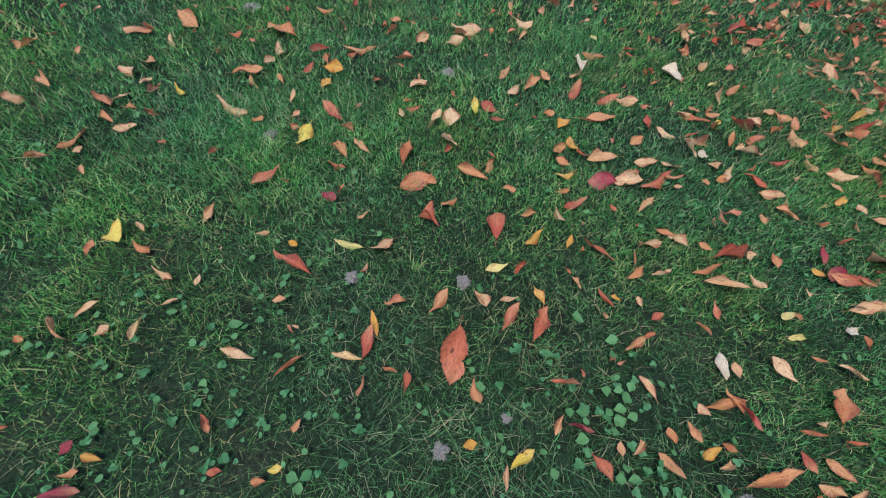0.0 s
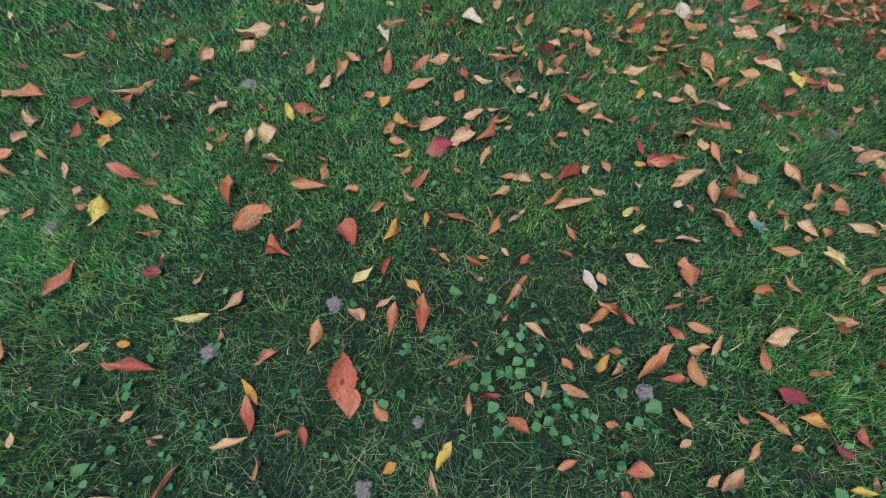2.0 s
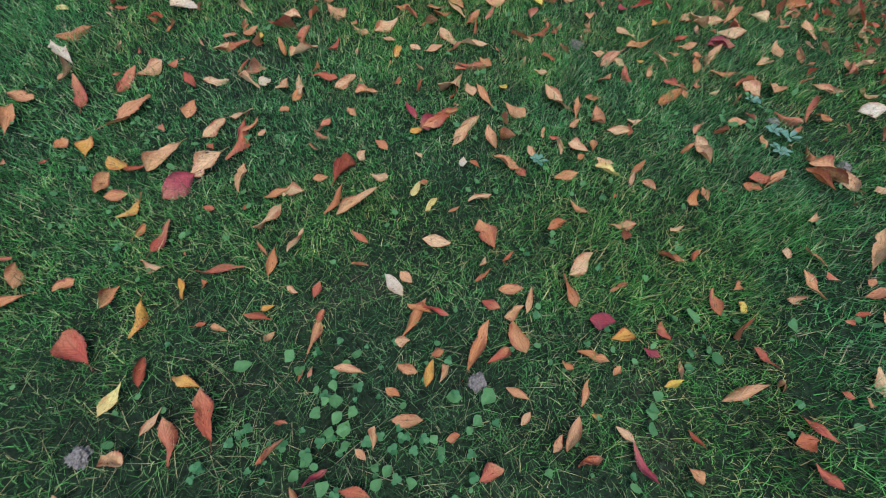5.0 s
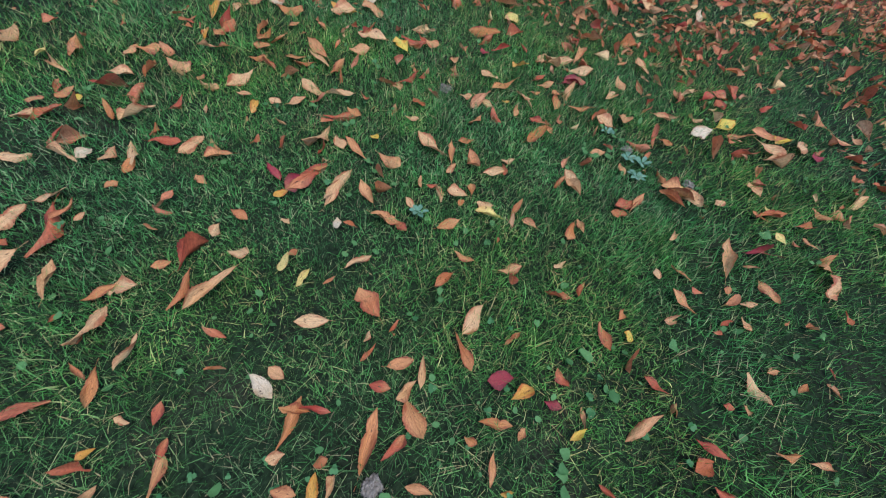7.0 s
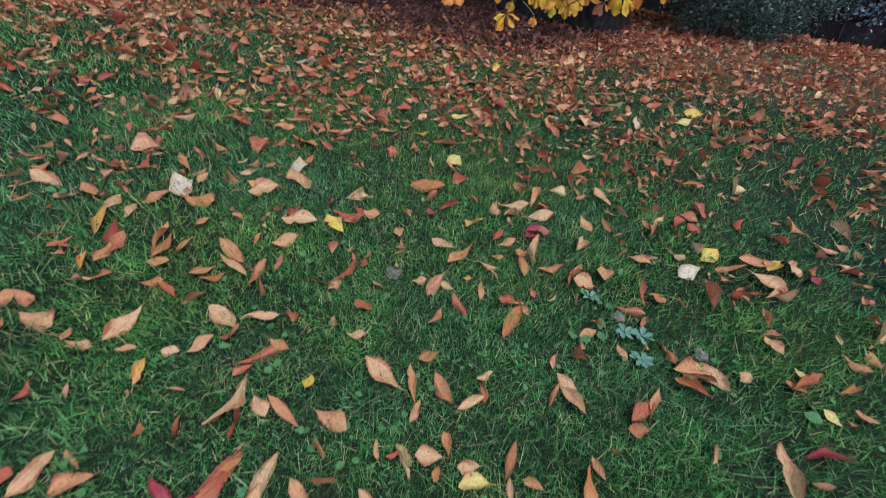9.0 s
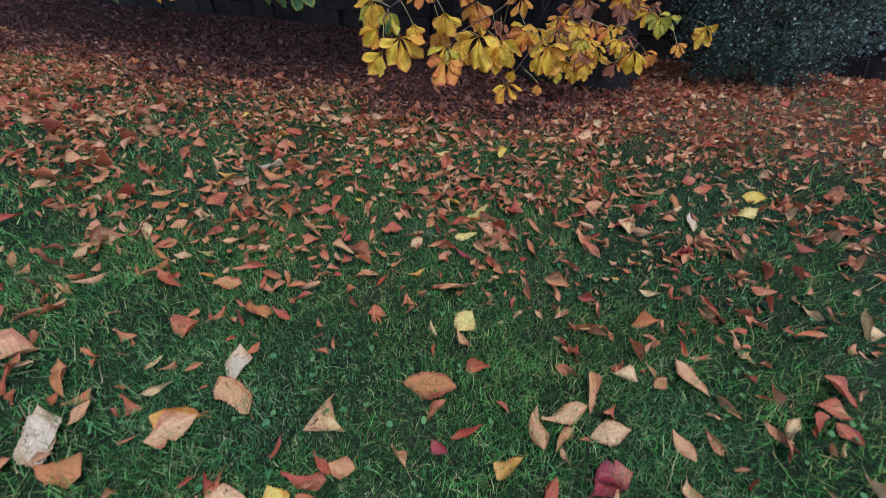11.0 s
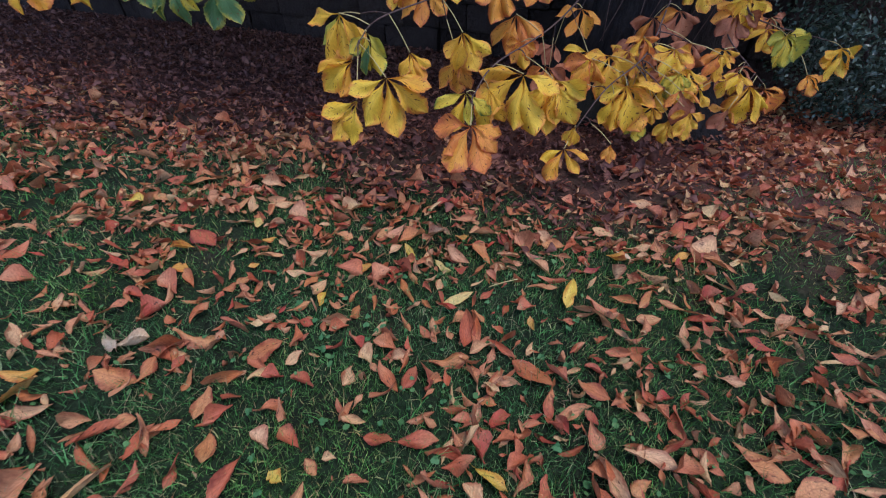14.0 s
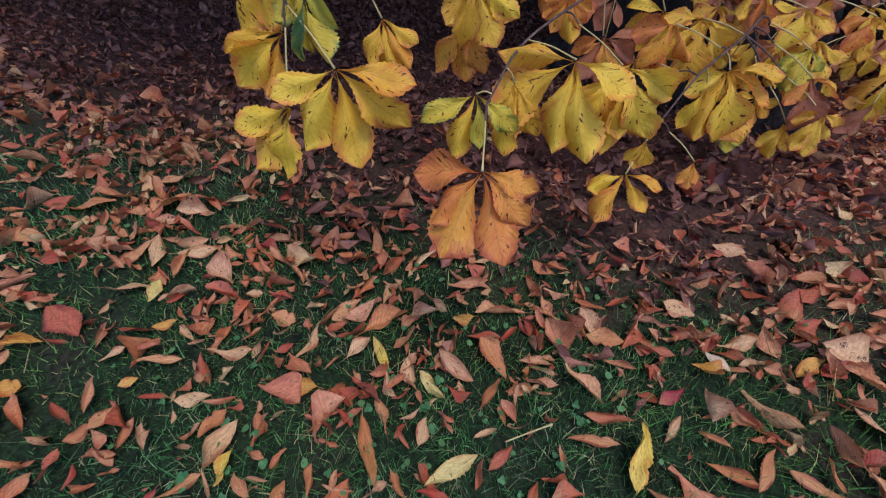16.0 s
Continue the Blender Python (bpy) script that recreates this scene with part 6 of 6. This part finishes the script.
for i, (x, y, w, c) in enumerate(((-0.7, 0.25, 0.25, 110), (-0.35, 0.3, 0.2, 60), (0.53, 0.5, 0.12, 30), (0.6, 0.35, 0.14, 60), (0.85, 0.22, 0.12, 40), (1.5, -0.2, 0.2, 40), (-1.2, 1.0, 0.4, 60),
                                  (0.3, 2.2, 0.4, 60), (2.3, 1.1, 0.3, 50), (3.0, 1.45, 0.25, 50), (5.4, 2.1, 0.22, 70), (5.55, 1.6, 0.2, 70), (4.95, 2.05, 0.2, 60), (5.15, 1.4, 0.2, 60), (4.4, 0.5, 0.25, 50))):
    clover(x, y, w * 1.15, int(c * 0.5), 0.0075, CLOVER, "patch of small green clover leaves in the lawn", 60 + i)


def scattered(count, lo, hi, size, seed, label):
    """Single small round leaves all through the grass, thicker in some patches."""
    r = np.random.default_rng(seed)
    x, y = r.uniform(lo[0], hi[0], count), r.uniform(lo[1], hi[1], count)
    ok = (r.random(count) < patches(x * 3.1 + 1, y * 3.1 + 4) ** 1.5) & (x < bed_edge(y))
    x, y = x[ok], y[ok]
    n = len(x)
    k = np.arange(8) * math.pi / 4
    disc = np.concatenate([[[0, 0, -0.12]], np.stack([1.25 * np.cos(k), np.sin(k), 0.12 * np.cos(2 * k)], -1)])
    s = r.uniform(*size, n)
    a, tx, ty = r.uniform(0, 6.283, n)[:, None], r.normal(0, 0.35, n)[:, None], r.normal(0, 0.35, n)[:, None]
    p = disc[None] * s[:, None, None]
    px, py = p[..., 0] * np.cos(a) - p[..., 1] * np.sin(a), p[..., 0] * np.sin(a) + p[..., 1] * np.cos(a)
    p[..., 2] += px * tx + py * ty + (ground_height(x, y) + r.uniform(0.012, 0.032, n))[:, None]
    p[..., 0], p[..., 1] = px + x[:, None], py + y[:, None]
    f = (np.arange(n)[:, None, None] * 9 + np.array([[0, i, i % 8 + 1] for i in range(1, 9)])[None]).reshape(-1, 3)
    return tagged(soup("daisy_leaves", p.reshape(-1, 3), f, GREEN), label, "weed", kind="stuff")


scattered(2600, (-1.8, -1.0), (3.4, 2.6), (0.005, 0.011), 77, "small round daisy leaves scattered through the lawn")
scattered(1500, (3.4, -0.8), (6.4, 3.6), (0.005, 0.01), 78, "small round weed leaves between the fallen leaves")


def rosette(x, y, size, count, seed, material=WEED, wide=0.5):
    """A low weed with one oval leaf or a ring of them."""
    r = random.Random(seed)
    words = "grey-green broad-leaved weed growing in the lawn" if material is WEED else "small fresh green round-leaved weed in the grass"
    weed = tagged(new("lawn_weed"), words, "weed", "weeds in the lawn")
    weed.location = (x, y, float(ground_height(x, y)))
    turn = r.uniform(0, 6.28)
    v, f, uv = leaf_grid(7, 5, 0.3, -0.3, 0.1, 0.03, seed, 0.58)
    for i in range(count):
        m = Matrix.LocRotScale((0, 0, 0.024), Euler((r.uniform(-0.25, 0.25), radians(r.uniform(-25, -5)), turn + 2 * math.pi * i / count + r.uniform(-0.3, 0.3))), Vector((1, wide, 0.5)) * size * r.uniform(0.75, 1.1))
        bm = bmesh.new()
        vs = [bm.verts.new(m @ Vector((p[0] + 0.3 + 0.25 * (count > 1), p[1], p[2]))) for p in v]
        for q in f:
            bm.faces.new([vs[k] for k in q])
        part("leaf", bm, material, weed)
    return weed


for i, (x, y, s, c) in enumerate(((2.80, -0.06, 0.05, 6), (2.81, -0.13, 0.05, 6), (2.69, -0.13, 0.05, 7), (1.88, 0.59, 0.045, 6), (2.94, 0.09, 0.04, 5))):
    rosette(x, y, s, c, 80 + i)
weed_dice = iter(range(120, 400))


def round_weed(x, y, size, count):
    return rosette(x, y, size * 0.95, count, next(weed_dice), GREEN, 0.78)


round_weed(-1.12, 0.40, 0.035, 2)
round_weed(-1.06, 0.37, 0.031, 1)
round_weed(-0.99, 0.39, 0.022, 1)
round_weed(-0.83, 0.34, 0.025, 1)
round_weed(-0.69, 0.29, 0.034, 1)
round_weed(-0.69, 0.19, 0.029, 2)
round_weed(-0.54, 0.55, 0.054, 1)
round_weed(-0.20, 0.78, 0.049, 1)
round_weed(-0.39, 1.70, 0.040, 1)
round_weed(-0.30, 1.66, 0.040, 1)
round_weed(-0.29, 1.54, 0.038, 1)
round_weed(-0.33, 1.31, 0.035, 1)
round_weed(0.62, 0.71, 0.063, 1)
round_weed(0.56, 0.39, 0.042, 2)
round_weed(0.69, 0.47, 0.040, 2)
round_weed(0.74, 0.47, 0.045, 2)
round_weed(0.68, 0.41, 0.039, 2)
round_weed(0.72, 0.39, 0.043, 2)
round_weed(0.68, 0.36, 0.038, 2)
round_weed(0.56, 0.31, 0.041, 1)
round_weed(0.69, 0.26, 0.040, 1)
round_weed(0.69, 0.22, 0.039, 2)
round_weed(0.49, 0.22, 0.041, 1)
round_weed(-0.24, 0.30, 0.032, 1)
round_weed(-0.21, 0.13, 0.038, 3)
round_weed(-0.56, 0.34, 0.029, 2)
round_weed(-0.44, 0.25, 0.025, 1)
round_weed(0.27, 0.31, 0.030, 1)
round_weed(0.97, 0.21, 0.050, 1)
round_weed(1.01, 0.15, 0.058, 1)
round_weed(0.73, 0.17, 0.040, 1)
round_weed(0.84, 0.17, 0.035, 2)
round_weed(0.94, 0.13, 0.036, 2)
round_weed(1.35, -0.21, 0.036, 2)
round_weed(1.68, -0.19, 0.070, 1)
round_weed(1.61, -0.28, 0.046, 1)
round_weed(1.88, -0.02, 0.041, 2)
round_weed(1.60, 0.33, 0.042, 2)
round_weed(1.92, 0.40, 0.041, 1)
round_weed(1.00, -0.09, 0.033, 1)
round_weed(1.88, -0.44, 0.048, 1)
round_weed(0.86, 0.51, 0.040, 1)
round_weed(0.70, 0.64, 0.050, 1)
round_weed(0.72, 0.59, 0.037, 1)
round_weed(1.30, -0.23, 0.040, 2)
round_weed(2.77, 0.04, 0.070, 2)
round_weed(1.69, 0.00, 0.039, 1)
round_weed(2.70, 0.12, 0.048, 2)
round_weed(2.95, 0.09, 0.058, 2)
round_weed(2.92, 0.03, 0.047, 2)
round_weed(2.50, 2.62, 0.070, 2)
round_weed(2.70, -0.71, 0.066, 1)
round_weed(2.14, 1.31, 0.038, 1)
round_weed(1.95, 0.74, 0.035, 1)
round_weed(1.71, 1.43, 0.044, 1)
round_weed(2.13, 1.12, 0.038, 2)


def worm_cast(x, y, size, seed):
    """A low, crumbly heap of earth."""
    bm = bmesh.new()
    bmesh.ops.create_icosphere(bm, subdivisions=5, radius=size)
    for v in bm.verts:
        p, off = v.co.normalized(), Vector((seed * 3.1, 0, 0))
        r = 0.62 + 0.4 * noise.noise(p * 1.7 + off) + 0.3 * noise.noise(p * 5 + off) + 0.22 * abs(noise.noise(p * 13 + off))
        v.co = Vector((p.x, p.y, p.z * 0.42)) * size * r
    ob = part("worm_cast", bm, CAST)
    ob.location = (x, y, float(ground_height(x, y)) + 0.008)
    return tagged(ob, "crumbly grey-brown worm cast lying in the grass", "worm cast", "worm casts in the lawn")


for i, (x, y, s) in enumerate(((-0.78, 1.51, 0.045), (0.19, 0.82, 0.035), (-0.22, 0.78, 0.035), (0.16, 0.24, 0.03), (0.35, 0.35, 0.02), (2.73, 0.94, 0.045), (1.04, 0.20, 0.032), (2.83, -0.37, 0.04), (2.89, -0.04, 0.035), (-1.36, 2.77, 0.07), (0.01, 2.27, 0.05))):
    worm_cast(x, y, s, i)

tagged(part("leaf_stalk", tube(smooth_line([(5.51, 1.54, 0.035), (5.55, 1.49, 0.042), (5.6, 1.43, 0.04)], 4), [0.0022] * 8 + [0.0035], 6), STALK), "pale bare leaf stalk lying on the leaves", "leaf stalk")
